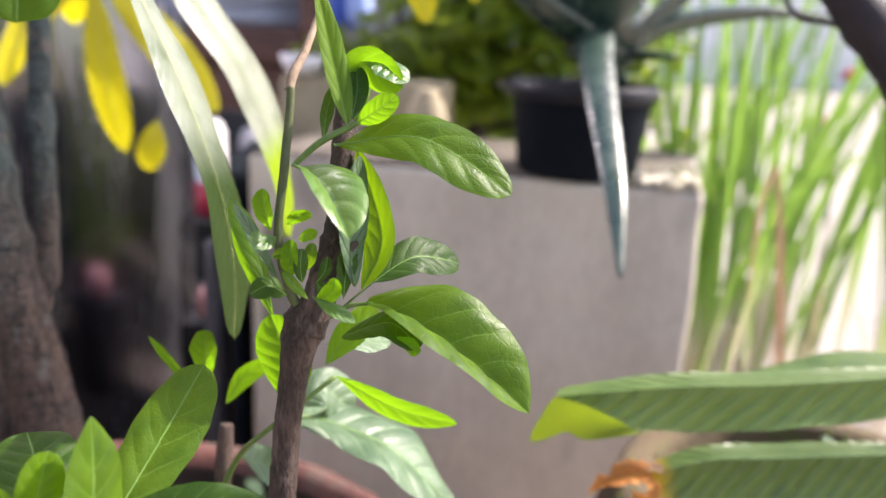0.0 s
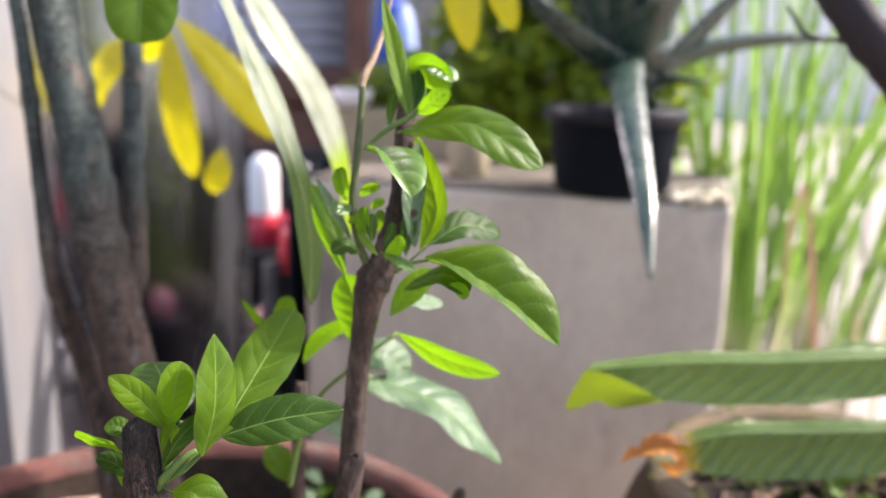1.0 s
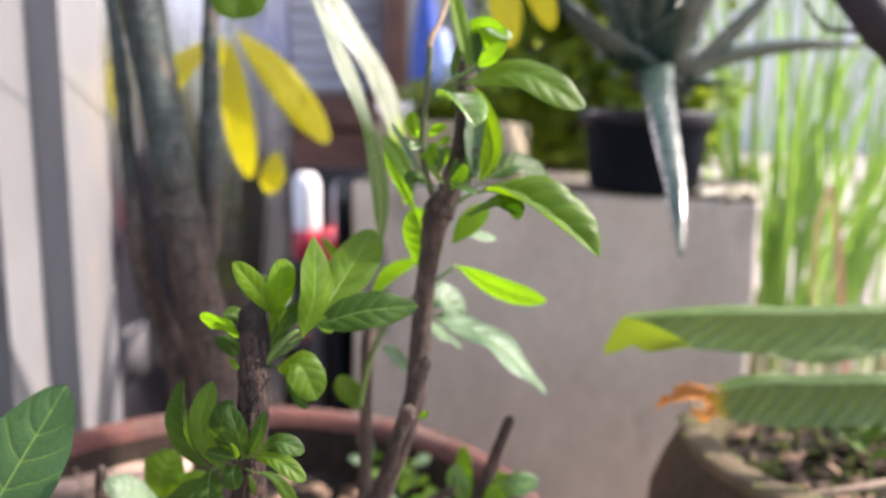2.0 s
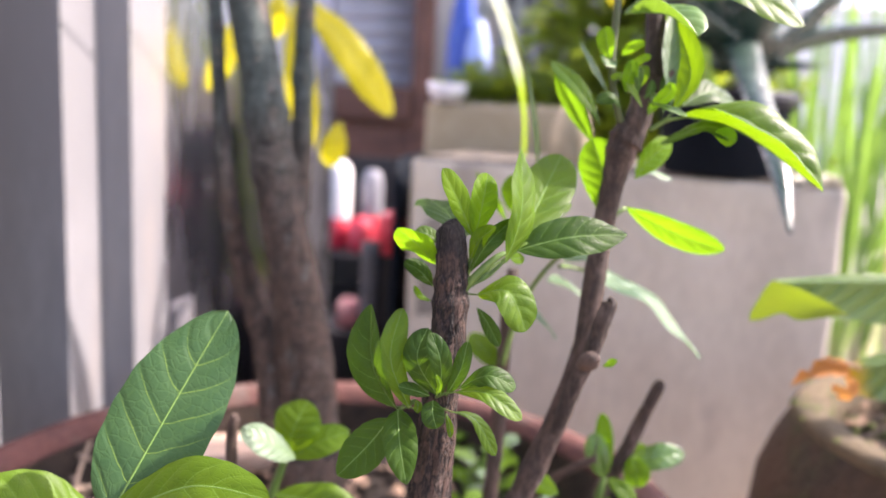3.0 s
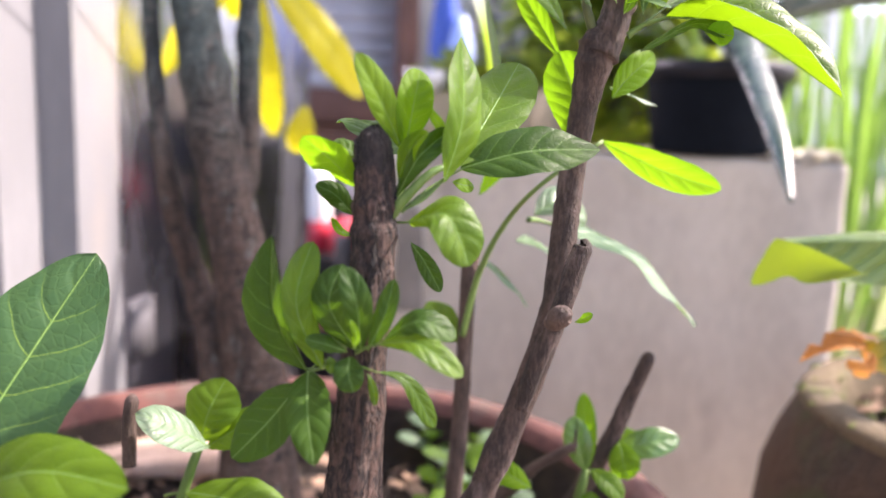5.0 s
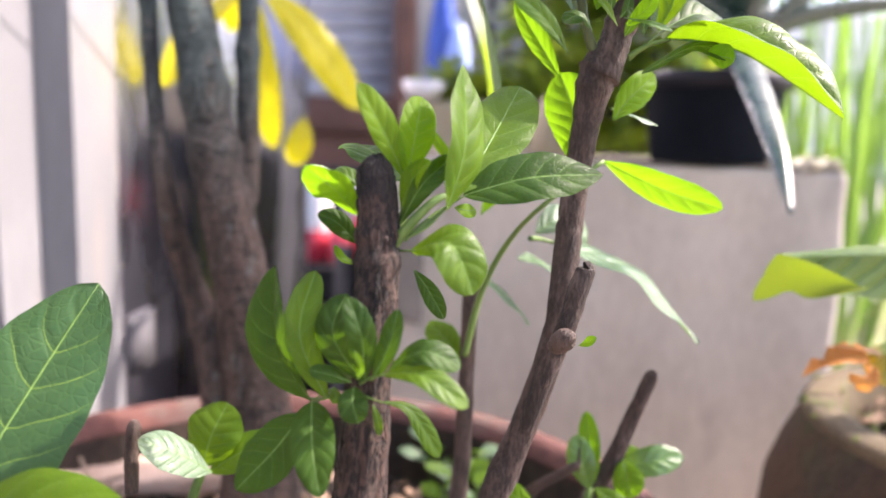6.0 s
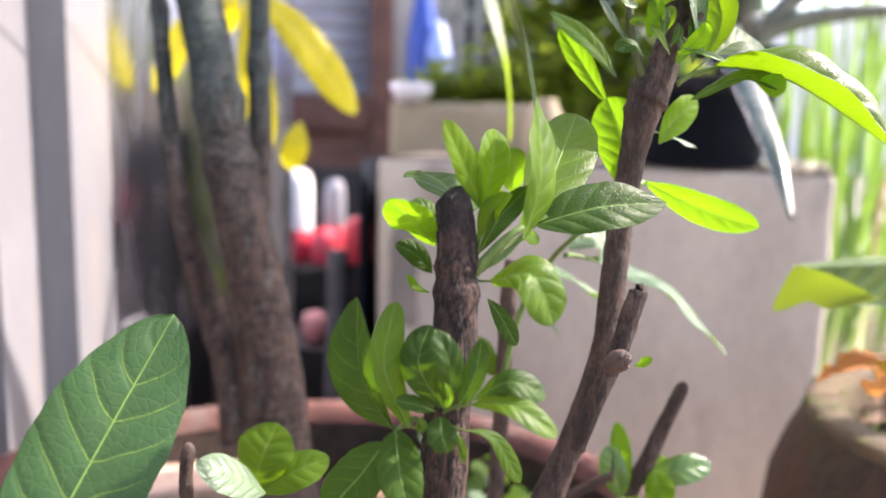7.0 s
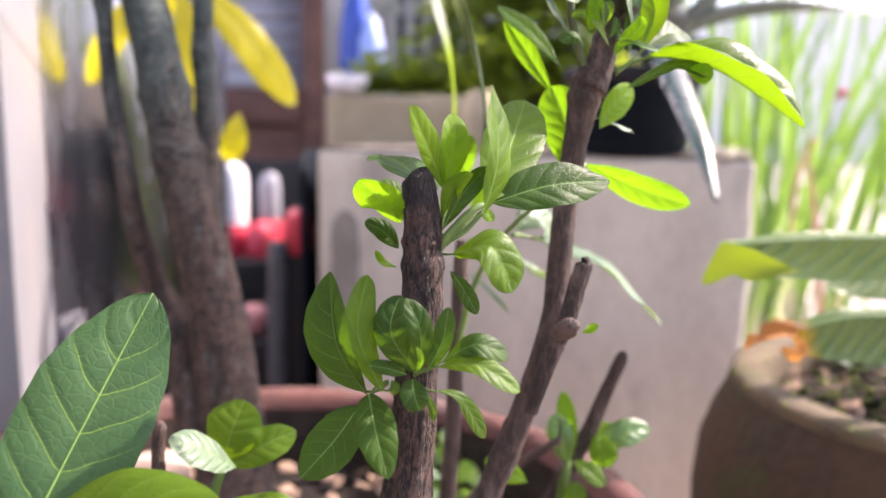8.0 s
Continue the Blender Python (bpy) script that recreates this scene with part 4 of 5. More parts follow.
tagged(mesh_object("white_cup", bm, WHITEPLASTIC), "small white bowl shape standing in for a reflection on the beige block", "bowl")
bm = bmesh.new()
lathe(bm, [(0, 0), (.024, 0), (.030, .010), (.031, .05), (.026, .070), (.018, .085), (.017, .092), (0, .093)], (-.005, 1.17, .578), 32)
tagged(mesh_object("white_jar", bm, BEIGE), "rounded off-white clay jar on the concrete block", "jar")

# ---- rack with bottles ----
rack = thing("metal_rack", "dark metal shelf rack in the shade", "rack", (-.56, 2.1, 0))
for x, y in ((-.74, 1.97), (-.385, 1.97), (-.74, 2.20), (-.385, 2.20)):
    bm = bmesh.new()
    box(bm, (x - .012, y - .012, 0), (x + .012, y + .012, .40), .003)
    mesh_object("leg", bm, DARKWOOD, rack)
for z in (.10, .245):
    bm = bmesh.new()
    box(bm, (-.76, 1.95, z), (-.37, 2.22, z + .015), .003)
    mesh_object("shelf", bm, DARKWOOD, rack)
# Added dark board: backdrop to the rack, run on unseen to darken door reflections.
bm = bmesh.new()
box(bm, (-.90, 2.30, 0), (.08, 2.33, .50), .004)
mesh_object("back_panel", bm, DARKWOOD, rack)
for x, y, h, r, shell, tone in ((-.563, 2.06, .243, .040, WHITEPLASTIC, "white"), (-.478, 2.14, .215, .030, GREYPLASTIC, "grey")):
    b = thing("plastic_bottle", tone + " plastic bottle with a red base on the rack", "bottle", (x, y, .26), "bottles on the rack")
    bm = bmesh.new()
    lathe(bm, [(r * .92, .06), (r, .10), (r, h - .035), (r * .80, h - .012), (r * .45, h), (0, h)], (x, y, .26), 28)
    mesh_object("bottle_body", bm, shell, b)
    bm = bmesh.new()
    lathe(bm, [(0, .0), (r * .95, .0), (r * 1.08, .006), (r * 1.08, .080), (r * .90, .088)], (x, y, .26), 28)
    mesh_object("base", bm, REDPLASTIC, b, "bright red plastic base")
stand = thing("plant_stand", "weathered grey post beside a dark low stand", "stand", (-.33, 1.25, 0))
bm = bmesh.new()
tube(bm, [(-.325, 1.172, .0), (-.321, 1.172, .2), (-.318, 1.172, .43)], [.017, .016, .016], 14, 6, .4, 1, 3)
mesh_object("post", bm, PAPER, stand, "weathered grey post")
bm = bmesh.new()
box(bm, (-.305, 1.176, 0), (-.270, 1.206, .408), .003)
mesh_object("stem", bm, DARKWOOD, stand, "dark upright")
bm = bmesh.new()
box(bm, (-.45, 1.40, 0), (-.36, 1.50, .205), .004)
mesh_object("low_shelf", bm, DARKWOOD, stand, "dark low box")
for x, y, z, r, tall, mat, tone in ((-.486, 2.02, .26, .034, 1.35, REDPLASTIC, "red plastic tub standing on the rack"), (-.287, 1.190, .408, .0235, 1.55, REDPLASTIC, "red plastic tub standing on the stand"), (-.405, 1.455, .205, .026, 1.1, PINKPLASTIC, "small faded pink tub on the low box")):
    bm = bmesh.new()
    lathe(bm, [(0, 0), (r * .75, 0), (r * .95, r * .25), (r, r * tall), (r * .92, r * tall * 1.7), (r * .55, r * tall * 2.0), (0, r * tall * 2.05)], (x, y, z), 24, .05)
    tagged(mesh_object("plastic_tub", bm, mat), "round " + tone, "tub", "plastic tubs")

# ---- grass clump ----
rnd = random.Random(41)
grass = thing("grass_clump", "tall backlit clump of bright green lemongrass with dry straw", "grass", (.62, 1.45, 0), kind="stuff")
bm = bmesh.new()
uv = bm.loops.layers.uv.new("blade")
dry = bmesh.new()
uvd = dry.loops.layers.uv.new("blade")


def strap(bm, uv, foot, lean, height, width, droop, seed):
    """One long narrow grass blade, creased down its middle."""
    rows, prev = 12, None
    side = Vector((math.cos(seed * 1.7), math.sin(seed * 1.7) * .5, 0)).normalized()
    for i in range(rows + 1):
        v = i / rows
        p = Vector(foot) + Vector((lean[0] * v ** 1.6, lean[1] * v ** 1.6, height * (v - droop * v ** 4)))
        w = width * .5 * (.55 + .45 * math.sin(math.pi * min(1, v * 1.3))) * (1 - v ** 4)
        cur = [bm.verts.new(p - side * w), bm.verts.new(p + Vector((0, w * .4, 0))), bm.verts.new(p + side * w)]
        if prev:
            for j in (0, 1):
                f = bm.faces.new((prev[j], prev[j + 1], cur[j + 1], cur[j]))
                for loop, q in zip(f.loops, ((j, i - 1), (j + 1, i - 1), (j + 1, i), (j, i))):
                    loop[uv].uv = (q[0] / 2, q[1] / rows)
        prev = cur


CLUMPS = ((.44, 1.26), (.55, 1.36), (.66, 1.44), (.50, 1.50), (.80, 1.58), (.95, 1.50))
for i in range(104):
    c = CLUMPS[i % 6]
    foot = (c[0] + rnd.gauss(0, .030), c[1] + rnd.gauss(0, .04), 0)
    strap(bm, uv, foot, (rnd.gauss(.03, .20), rnd.gauss(-.02, .10)), rnd.uniform(.80, 1.45), rnd.uniform(.009, .019), rnd.choice((0, 0, .1, .3, .45)), i)
mesh_object("blades", bm, BLADE, grass)
for i in range(30):
    c = CLUMPS[i % 6]
    foot = (c[0] + rnd.gauss(0, .05), c[1] + rnd.gauss(0, .06), 0)
    strap(dry, uvd, foot, (rnd.gauss(0, .12), rnd.gauss(-.03, .10)), rnd.uniform(.30, .58), rnd.uniform(.004, .009), rnd.uniform(.1, .5), i)
mesh_object("dry_sheaths", dry, STRAW, grass, "dry straw-coloured sheaths")
for x, y, z, r in ((.943, 1.945, .575, .020), (.87, 1.70, .70, .014)):
    flower = thing("red_flower", "small red flower on a thin stem behind the grass", "flower", (x, y, 0), "red flowers")
    bm = bmesh.new()
    for k in range(6):
        a = k * 1.047
        bmesh.ops.create_icosphere(bm, subdivisions=1, radius=r * .55, matrix=Matrix.Translation((x + math.cos(a) * r * .6, y + math.sin(a) * r * .3, z + math.sin(a * 1.7) * r * .5)))
    mesh_object("petals", bm, REDPLASTIC, flower)
    limb(flower, "stem", [(x, y, -.01), (x + .01, y, z * .5), (x, y, z)], [.003, .0025, .002], SHOOT)

# single blades by the block corner


def strap_leaf(plant, pts, width, mat):
    """A long narrow dry blade along a line, folded down its middle."""
    line = [Vector(p[:3]) for p in spline(pts, 10)]
    bm = bmesh.new()
    prev = None
    for i, c in enumerate(line):
        v = i / (len(line) - 1)
        d = (line[min(i + 1, len(line) - 1)] - line[max(i - 1, 0)]).normalized()
        s = d.cross(Vector((.15, -1, .1))).normalized()
        w = width * .5 * (.75 + .25 * math.sin(3 * v + 1)) * (1 - .6 * v ** 4)
        n = s.cross(d)
        cur = [bm.verts.new(c + s * (u * w) + n * (abs(u) * w * .5 + .0012 * side)) for side in (0, 1) for u in (-1, -.5, 0, .5, 1)]
        if prev:
            for k in range(4):
                bm.faces.new((prev[k], prev[k + 1], cur[k + 1], cur[k]))
                bm.faces.new((prev[k + 6], prev[k + 5], cur[k + 5], cur[k + 6]))
            bm.faces.new((prev[5], prev[0], cur[0], cur[5]))
            bm.faces.new((prev[4], prev[9], cur[9], cur[4]))
        prev = cur
    return mesh_object("blade", bm, mat, plant)


stalk_plant = thing("corner_grass", "a few green and orange dry grass stalks by the block corner", "grass", (.34, .90, 0))
strap_leaf(stalk_plant, [(0.3301, 0.9850, 0.3121), (0.3171, 0.9850, 0.4256), (0.3032, 0.9800, 0.5196), (0.3023, 0.9800, 0.5718), (0.3072, 0.9850, 0.6004)], .0100, STALKGREEN)
strap_leaf(stalk_plant, [(0.5484, 1.1200, 0.2581), (0.5292, 1.1200, 0.3863), (0.5121, 1.1200, 0.4996), (0.4933, 1.1200, 0.5896)], .0150, ORANGESTEM)
strap_leaf(stalk_plant, [(0.4933, 1.1200, 0.5896), (0.4791, 1.1200, 0.5240), (0.4836, 1.1200, 0.3847)], .0090, STRAWSTEM)
overhang = thing("dark_branch", "dark bare branch hanging into the yard from above", "branch", (0.368, 0.625, 0.719))
limb(overhang, "branch", [(0.391, 0.616, 0.686), (0.356, 0.634, 0.748), (0.321, 0.648, 0.797), (0.273, 0.695, 0.887)], [.013, .016, .018, .018], BARKDARK, knots=2)
limb(overhang, "tendril", [(0.340, 0.650, 0.768), (0.313, 0.653, 0.775), (0.287, 0.654, 0.779), (0.270, 0.662, 0.804)], [.002, .0022, .002, .0015], BARKDARK)

# ---- plants in the big pot ----
# upright shrub with the forked stem
shrub = thing("potted_shrub", "leafy green shrub with a forked brown stem in the pot", "shrub", (-0.145, 0.30, 0.265))
limb(shrub, "stem", [(-0.100, 0.302, 0.405), (-0.086, 0.302, 0.442), (-0.070, 0.301, 0.487), (-0.0585, 0.303, 0.525), (-0.0562, 0.306, 0.555), (-0.0542, 0.307, 0.583), (-0.051, 0.306, 0.612), (-0.0475, 0.306, 0.634), (-0.046, 0.306, 0.645), (-0.045, 0.306, 0.650)], [0.0070, 0.0067, 0.0064, 0.0065, 0.0061, 0.0058, 0.0060, 0.0075, 0.0070, 0.0030], BARK, knots=3, foot=True)
limb(shrub, "side_stub", [(-0.072, 0.280, 0.487), (-0.067, 0.278, 0.507), (-0.058, 0.278, 0.531), (-0.053, 0.279, 0.549), (-0.050, 0.280, 0.558), (-0.050, 0.280, 0.559)], [0.0030, 0.0041, 0.0044, 0.0044, 0.0041, 0.0021], BARK)
limb(shrub, "knot", [(-0.061, 0.279, 0.525), (-0.059, 0.271, 0.530), (-0.056, 0.268, 0.532), (-0.055, 0.268, 0.532)], [0.0038, 0.0048, 0.0037, 0.0013], BARK)
limb(shrub, "broken_branch", [(-0.045, 0.304, 0.637), (-0.039, 0.308, 0.655), (-0.035, 0.311, 0.669), (-0.033, 0.315, 0.684), (-0.033, 0.327, 0.710), (-0.033, 0.335, 0.725)], [0.0078, 0.0066, 0.0062, 0.0056, 0.0052, 0.0048], BARK, knots=2)
limb(shrub, "spur", [(-0.033, 0.306, 0.667), (-0.028, 0.304, 0.673), (-0.025, 0.303, 0.676)], [0.0029, 0.0022, 0.0011], BARK)
limb(shrub, "green_shoot", [(-0.0450, 0.3060, 0.6420), (-0.0515, 0.3040, 0.6550), (-0.056, 0.305, 0.676), (-0.055, 0.313, 0.702), (-0.054, 0.320, 0.723), (-0.054, 0.323, 0.733)], [0.0027, 0.0020, 0.0019, 0.0019, 0.0018, 0.0017], OLIVE)
limb(shrub, "dry_tip", [(-0.0548, 0.3235, 0.7318), (-0.0534, 0.3270, 0.7387), (-0.0501, 0.3350, 0.7469), (-0.0466, 0.3450, 0.7604), (-0.0438, 0.3550, 0.7765)], [0.0019, 0.0020, 0.0017, 0.0013, 0.0009], DRY)
limb(shrub, "petiole", [(-0.051, 0.311, 0.704), (-0.040, 0.311, 0.714), (-0.029, 0.313, 0.720), (-0.024, 0.314, 0.724)], [0.0011, 0.0014, 0.0013, 0.0009], SHOOT)
grown(shrub, [(-0.0302, 0.3120, 0.7204), (-0.0362, 0.3180, 0.7416), (-0.0447, 0.3220, 0.7767)], 0.0114, (0.55, -0.80, 0.10), 0.55, FRESH, blunt=0.9, peak=0.42)
grown(shrub, [(-0.0404, 0.3180, 0.7130), (-0.0394, 0.3200, 0.7239), (-0.0366, 0.3220, 0.7349)], 0.0067, (0.70, -0.70, 0.10), 0.30, DEEP)
grown(shrub, [(-0.0275, 0.3180, 0.7214), (-0.0264, 0.3260, 0.7417), (-0.0097, 0.3160, 0.7352)], 0.0170, (0.35, -0.85, -0.35), 0.10, YOUNG, blunt=0.55)
grown(shrub, [(-0.0291, 0.3160, 0.7222), (-0.0277, 0.3220, 0.7331), (-0.0287, 0.3260, 0.7433)], 0.0091, (0.30, -0.90, 0.20), 0.30, DEEP, blunt=0.6)
grown(shrub, [(-0.0263, 0.3250, 0.7444), (-0.0172, 0.3220, 0.7440), (-0.0096, 0.3140, 0.7367)], 0.0165, (0.35, -0.45, 0.80), 0.10, GLOSSY, blunt=0.6)
grown(shrub, [(-0.0263, 0.3100, 0.7217), (-0.0183, 0.3040, 0.7274), (-0.0107, 0.3020, 0.7337)], 0.0094, (-0.35, -0.85, -0.10), 0.15, YOUNG, blunt=0.5)
grown(shrub, [(-0.0335, 0.3130, 0.7127), (-0.0005, 0.3020, 0.7178), (0.0334, 0.2940, 0.6993)], 0.0253, (0.10, -0.70, 0.70), 0.22, FRESH, stalk=(-0.0356, 0.3120, 0.7123), blunt=0.55, peak=0.58)
grown(shrub, [(-0.0488, 0.3080, 0.7039), (-0.0350, 0.2830, 0.7009), (-0.0241, 0.2600, 0.6892)], 0.0244, (0.45, -0.72, 0.50), 0.95, GLOSSY, stalk=(-0.0511, 0.3100, 0.7044), blunt=0.6)
grown(shrub, [(-0.0227, 0.3020, 0.6573), (-0.0156, 0.3080, 0.6773), (-0.0273, 0.3220, 0.7103)], 0.0170, (-0.55, -0.80, 0.15), 0.40, FRESH, peak=0.5, blunt=0.8)
grown(shrub, [(-0.0253, 0.3000, 0.6588), (-0.0273, 0.3040, 0.6779), (-0.0257, 0.3180, 0.7080)], 0.0131, (0.55, -0.53, 0.64), 0.30, PALE, peak=0.5, blunt=0.7)
grown(shrub, [(-0.0294, 0.2980, 0.6541), (-0.0289, 0.3000, 0.6651), (-0.0267, 0.3050, 0.6776)], 0.0092, (0.50, -0.80, 0.30), 0.40, DEEP, blunt=0.8)
grown(shrub, [(-0.0186, 0.3060, 0.6590), (-0.0022, 0.3180, 0.6668), (0.0168, 0.3335, 0.6603)], 0.0185, (0.05, -0.72, 0.68), 0.18, DEEP, stalk=(-0.0339, 0.3030, 0.6450), blunt=0.55)
grown(shrub, [(-0.0201, 0.2980, 0.6536), (0.0051, 0.2820, 0.6477), (0.0428, 0.2700, 0.6219)], 0.0421, (0.25, -0.36, 0.90), 0.95, FRESH, stalk=(-0.0347, 0.3000, 0.6461), peak=0.52, blunt=0.7, quilt=0.08)
grown(shrub, [(-0.0297, 0.2960, 0.6390), (-0.0105, 0.2860, 0.6496), (0.0011, 0.2760, 0.6436)], 0.0153, (0.00, -0.45, 0.90), 0.15, DEEP, blunt=0.5)
grown(shrub, [(-0.0079, 0.2800, 0.6456), (-0.0031, 0.2760, 0.6448), (0.0018, 0.2740, 0.6436)], 0.0102, (0.20, -0.80, -0.40), 0.20, YOUNG)
grown(shrub, [(-0.0379, 0.3120, 0.6200), (-0.0308, 0.3180, 0.6293), (-0.0179, 0.3280, 0.6410)], 0.0146, (0.00, -0.85, -0.20), 0.20, YOUNG)
grown(shrub, [(-0.0383, 0.3200, 0.6256), (-0.0296, 0.3300, 0.6232), (-0.0128, 0.3450, 0.6191)], 0.0157, (0.00, -0.40, 0.90), 0.10, PALE)
grown(shrub, [(-0.0534, 0.3120, 0.5992), (-0.0544, 0.3130, 0.6201), (-0.0619, 0.3160, 0.6400)], 0.0249, (-0.25, -0.95, 0.05), 0.30, YOUNG, stalk=(-0.0509, 0.3080, 0.5913), blunt=0.6)
grown(shrub, [(-0.0582, 0.3000, 0.6803), (-0.0602, 0.3000, 0.6887), (-0.0618, 0.3020, 0.6961)], 0.0106, (-0.55, -0.80, 0.10), 0.45, YOUNG, blunt=0.5)
grown(shrub, [(-0.0553, 0.2960, 0.6788), (-0.0594, 0.2920, 0.6779), (-0.0638, 0.2900, 0.6804)], 0.0090, (0.20, -0.55, 0.80), 0.15, GLOSSY, blunt=0.5)
grown(shrub, [(-0.0547, 0.3000, 0.6589), (-0.0641, 0.3040, 0.6740), (-0.0737, 0.3060, 0.6894)], 0.0066, (0.55, -0.53, 0.64), 0.20, PALE, blunt=0.8)
grown(shrub, [(-0.0593, 0.3050, 0.6472), (-0.0698, 0.3250, 0.6652), (-0.0855, 0.3480, 0.6815)], 0.0105, (0.10, -0.90, 0.40), 0.30, FRESH, blunt=0.8)
grown(shrub, [(-0.0603, 0.3180, 0.6359), (-0.0711, 0.3300, 0.6549), (-0.0828, 0.3400, 0.6745)], 0.0109, (-0.30, -0.90, 0.05), 0.30, YOUNG, blunt=0.8)
grown(shrub, [(-0.0500, 0.2920, 0.6640), (-0.0488, 0.2880, 0.6724), (-0.0484, 0.2900, 0.6798)], 0.0076, (-0.30, -0.92, 0.05), 0.35, YOUNG, blunt=0.5)
grown(shrub, [(-0.0520, 0.3020, 0.6823), (-0.0476, 0.2980, 0.6864), (-0.0416, 0.2960, 0.6886)], 0.0056, (-0.10, -0.80, -0.30), 0.20, YOUNG, blunt=0.5)
grown(shrub, [(-0.0470, 0.2980, 0.6777), (-0.0427, 0.2940, 0.6807), (-0.0388, 0.2920, 0.6818)], 0.0050, (0.00, -0.75, 0.40), 0.20, YOUNG, blunt=0.5)
grown(shrub, [(-0.0437, 0.2960, 0.6662), (-0.0415, 0.2930, 0.6730), (-0.0410, 0.2940, 0.6777)], 0.0056, (-0.20, -0.90, 0.30), 0.30, FRESH, blunt=0.5)
grown(shrub, [(-0.0443, 0.2900, 0.6631), (-0.0446, 0.2880, 0.6704), (-0.0442, 0.2900, 0.6764)], 0.0060, (0.50, -0.80, 0.30), 0.30, DEEP, blunt=0.5)
grown(shrub, [(-0.0510, 0.2940, 0.6564), (-0.0571, 0.2900, 0.6612), (-0.0638, 0.2880, 0.6580)], 0.0103, (0.00, -0.60, 0.80), 0.15, DEEP, blunt=0.5)
grown(shrub, [(-0.0418, 0.2880, 0.6571), (-0.0466, 0.2850, 0.6635), (-0.0510, 0.2860, 0.6685)], 0.0045, (0.10, -0.70, 0.70), 0.30, FRESH)
grown(shrub, [(-0.0383, 0.2860, 0.6570), (-0.0313, 0.2800, 0.6636), (-0.0307, 0.2780, 0.6693)], 0.0072, (-0.20, -0.90, 0.10), 0.40, YOUNG, blunt=0.5)
grown(shrub, [(-0.0397, 0.2840, 0.6597), (-0.0310, 0.2780, 0.6571), (-0.0223, 0.2740, 0.6536)], 0.0068, (0.35, -0.55, 0.75), 0.25, GLOSSY, blunt=0.9)
grown(shrub, [(-0.0381, 0.2920, 0.6535), (-0.0356, 0.2890, 0.6593), (-0.0385, 0.2870, 0.6643)], 0.0056, (0.20, -0.90, 0.30), 0.30, DEEP)
grown(shrub, [(-0.0481, 0.2940, 0.6684), (-0.0529, 0.2970, 0.6719), (-0.0571, 0.2980, 0.6703)], 0.0048, (-0.20, -0.80, 0.50), 0.30, FRESH)
grown(shrub, [(-0.0398, 0.2960, 0.6613), (-0.0367, 0.2970, 0.6657), (-0.0359, 0.2990, 0.6709)], 0.0049, (0.30, -0.85, 0.30), 0.30, DEEP)
# thin stem behind with pale leaves
thin_shrub = thing("thin_shrub", "thin brown shoot with pale green leaves standing in the pot soil", "shrub", (-0.11, 0.42, 0.27))
limb(thin_shrub, "stem", [(-0.104, 0.380, 0.388), (-0.101, 0.379, 0.442), (-0.100, 0.375, 0.501), (-0.099, 0.375, 0.533), (-0.098, 0.379, 0.554)], [0.0052, 0.0047, 0.0042, 0.0046, 0.0036], BARK, foot=True)
limb(thin_shrub, "green_branch", [(-0.101, 0.355, 0.498), (-0.094, 0.352, 0.531), (-0.082, 0.341, 0.559), (-0.066, 0.327, 0.580), (-0.037, 0.342, 0.601)], [0.0018, 0.0016, 0.0014, 0.0012, 0.0011], SHOOT)
leaf(thin_shrub, (-0.037, 0.342, 0.601), (0.020, 0.339, 0.580), 0.0175, (0, -.85, -.45), .08, .25, YOUNG)
leaf(thin_shrub, (-0.092, 0.386, 0.531), (-0.068, 0.403, 0.507), 0.0359, (0.00, -0.30, 0.95), 0.10, 0.10, PALE)
leaf(thin_shrub, (-0.074, 0.409, 0.542), (-0.039, 0.438, 0.521), 0.0347, (0.00, -0.30, 0.95), 0.10, 0.10, PALE)
leaf(thin_shrub, (-0.103, 0.377, 0.488), (-0.123, 0.389, 0.507), 0.0172, (0.00, -0.70, 0.70), 0.10, 0.10, FRESH)
grown(thin_shrub, [(-0.1003, 0.3533, 0.5924), (-0.1006, 0.3533, 0.6049), (-0.0999, 0.3560, 0.6156)], 0.0164, (-0.40, -0.85, -0.30), 0.30, YOUNG, blunt=0.5)
grown(thin_shrub, [(-0.1034, 0.3450, 0.5869), (-0.1121, 0.3450, 0.6009), (-0.1238, 0.3450, 0.6162)], 0.0060, (-0.20, -0.90, -0.20), 0.30, YOUNG, blunt=0.8)
grown(thin_shrub, [(-0.0956, 0.3700, 0.5703), (-0.0839, 0.3700, 0.5879), (-0.0655, 0.3700, 0.5984)], 0.0124, (0.00, -0.80, -0.50), 0.20, YOUNG)
grown(thin_shrub, [(-0.0560, 0.3906, 0.5546), (-0.0130, 0.3900, 0.5377), (0.0255, 0.3870, 0.5016)], 0.0521, (0.10, -0.06, 0.99), 0.24, PALE, stalk=(-0.0688, 0.3780, 0.5577), blunt=0.9, peak=0.46, quilt=0.03)
grown(thin_shrub, [(-0.0653, 0.3920, 0.5589), (-0.0497, 0.4000, 0.5656), (-0.0350, 0.4100, 0.5458)], 0.0287, (0.10, -0.60, 0.80), 0.15, PALE)
# cut stump with two leaf rosettes
stump_shrub = thing("cut_stump_shrub", "dark rough cut stump sprouting two rosettes of green leaves", "shrub", (-0.135, 0.24, 0.27))
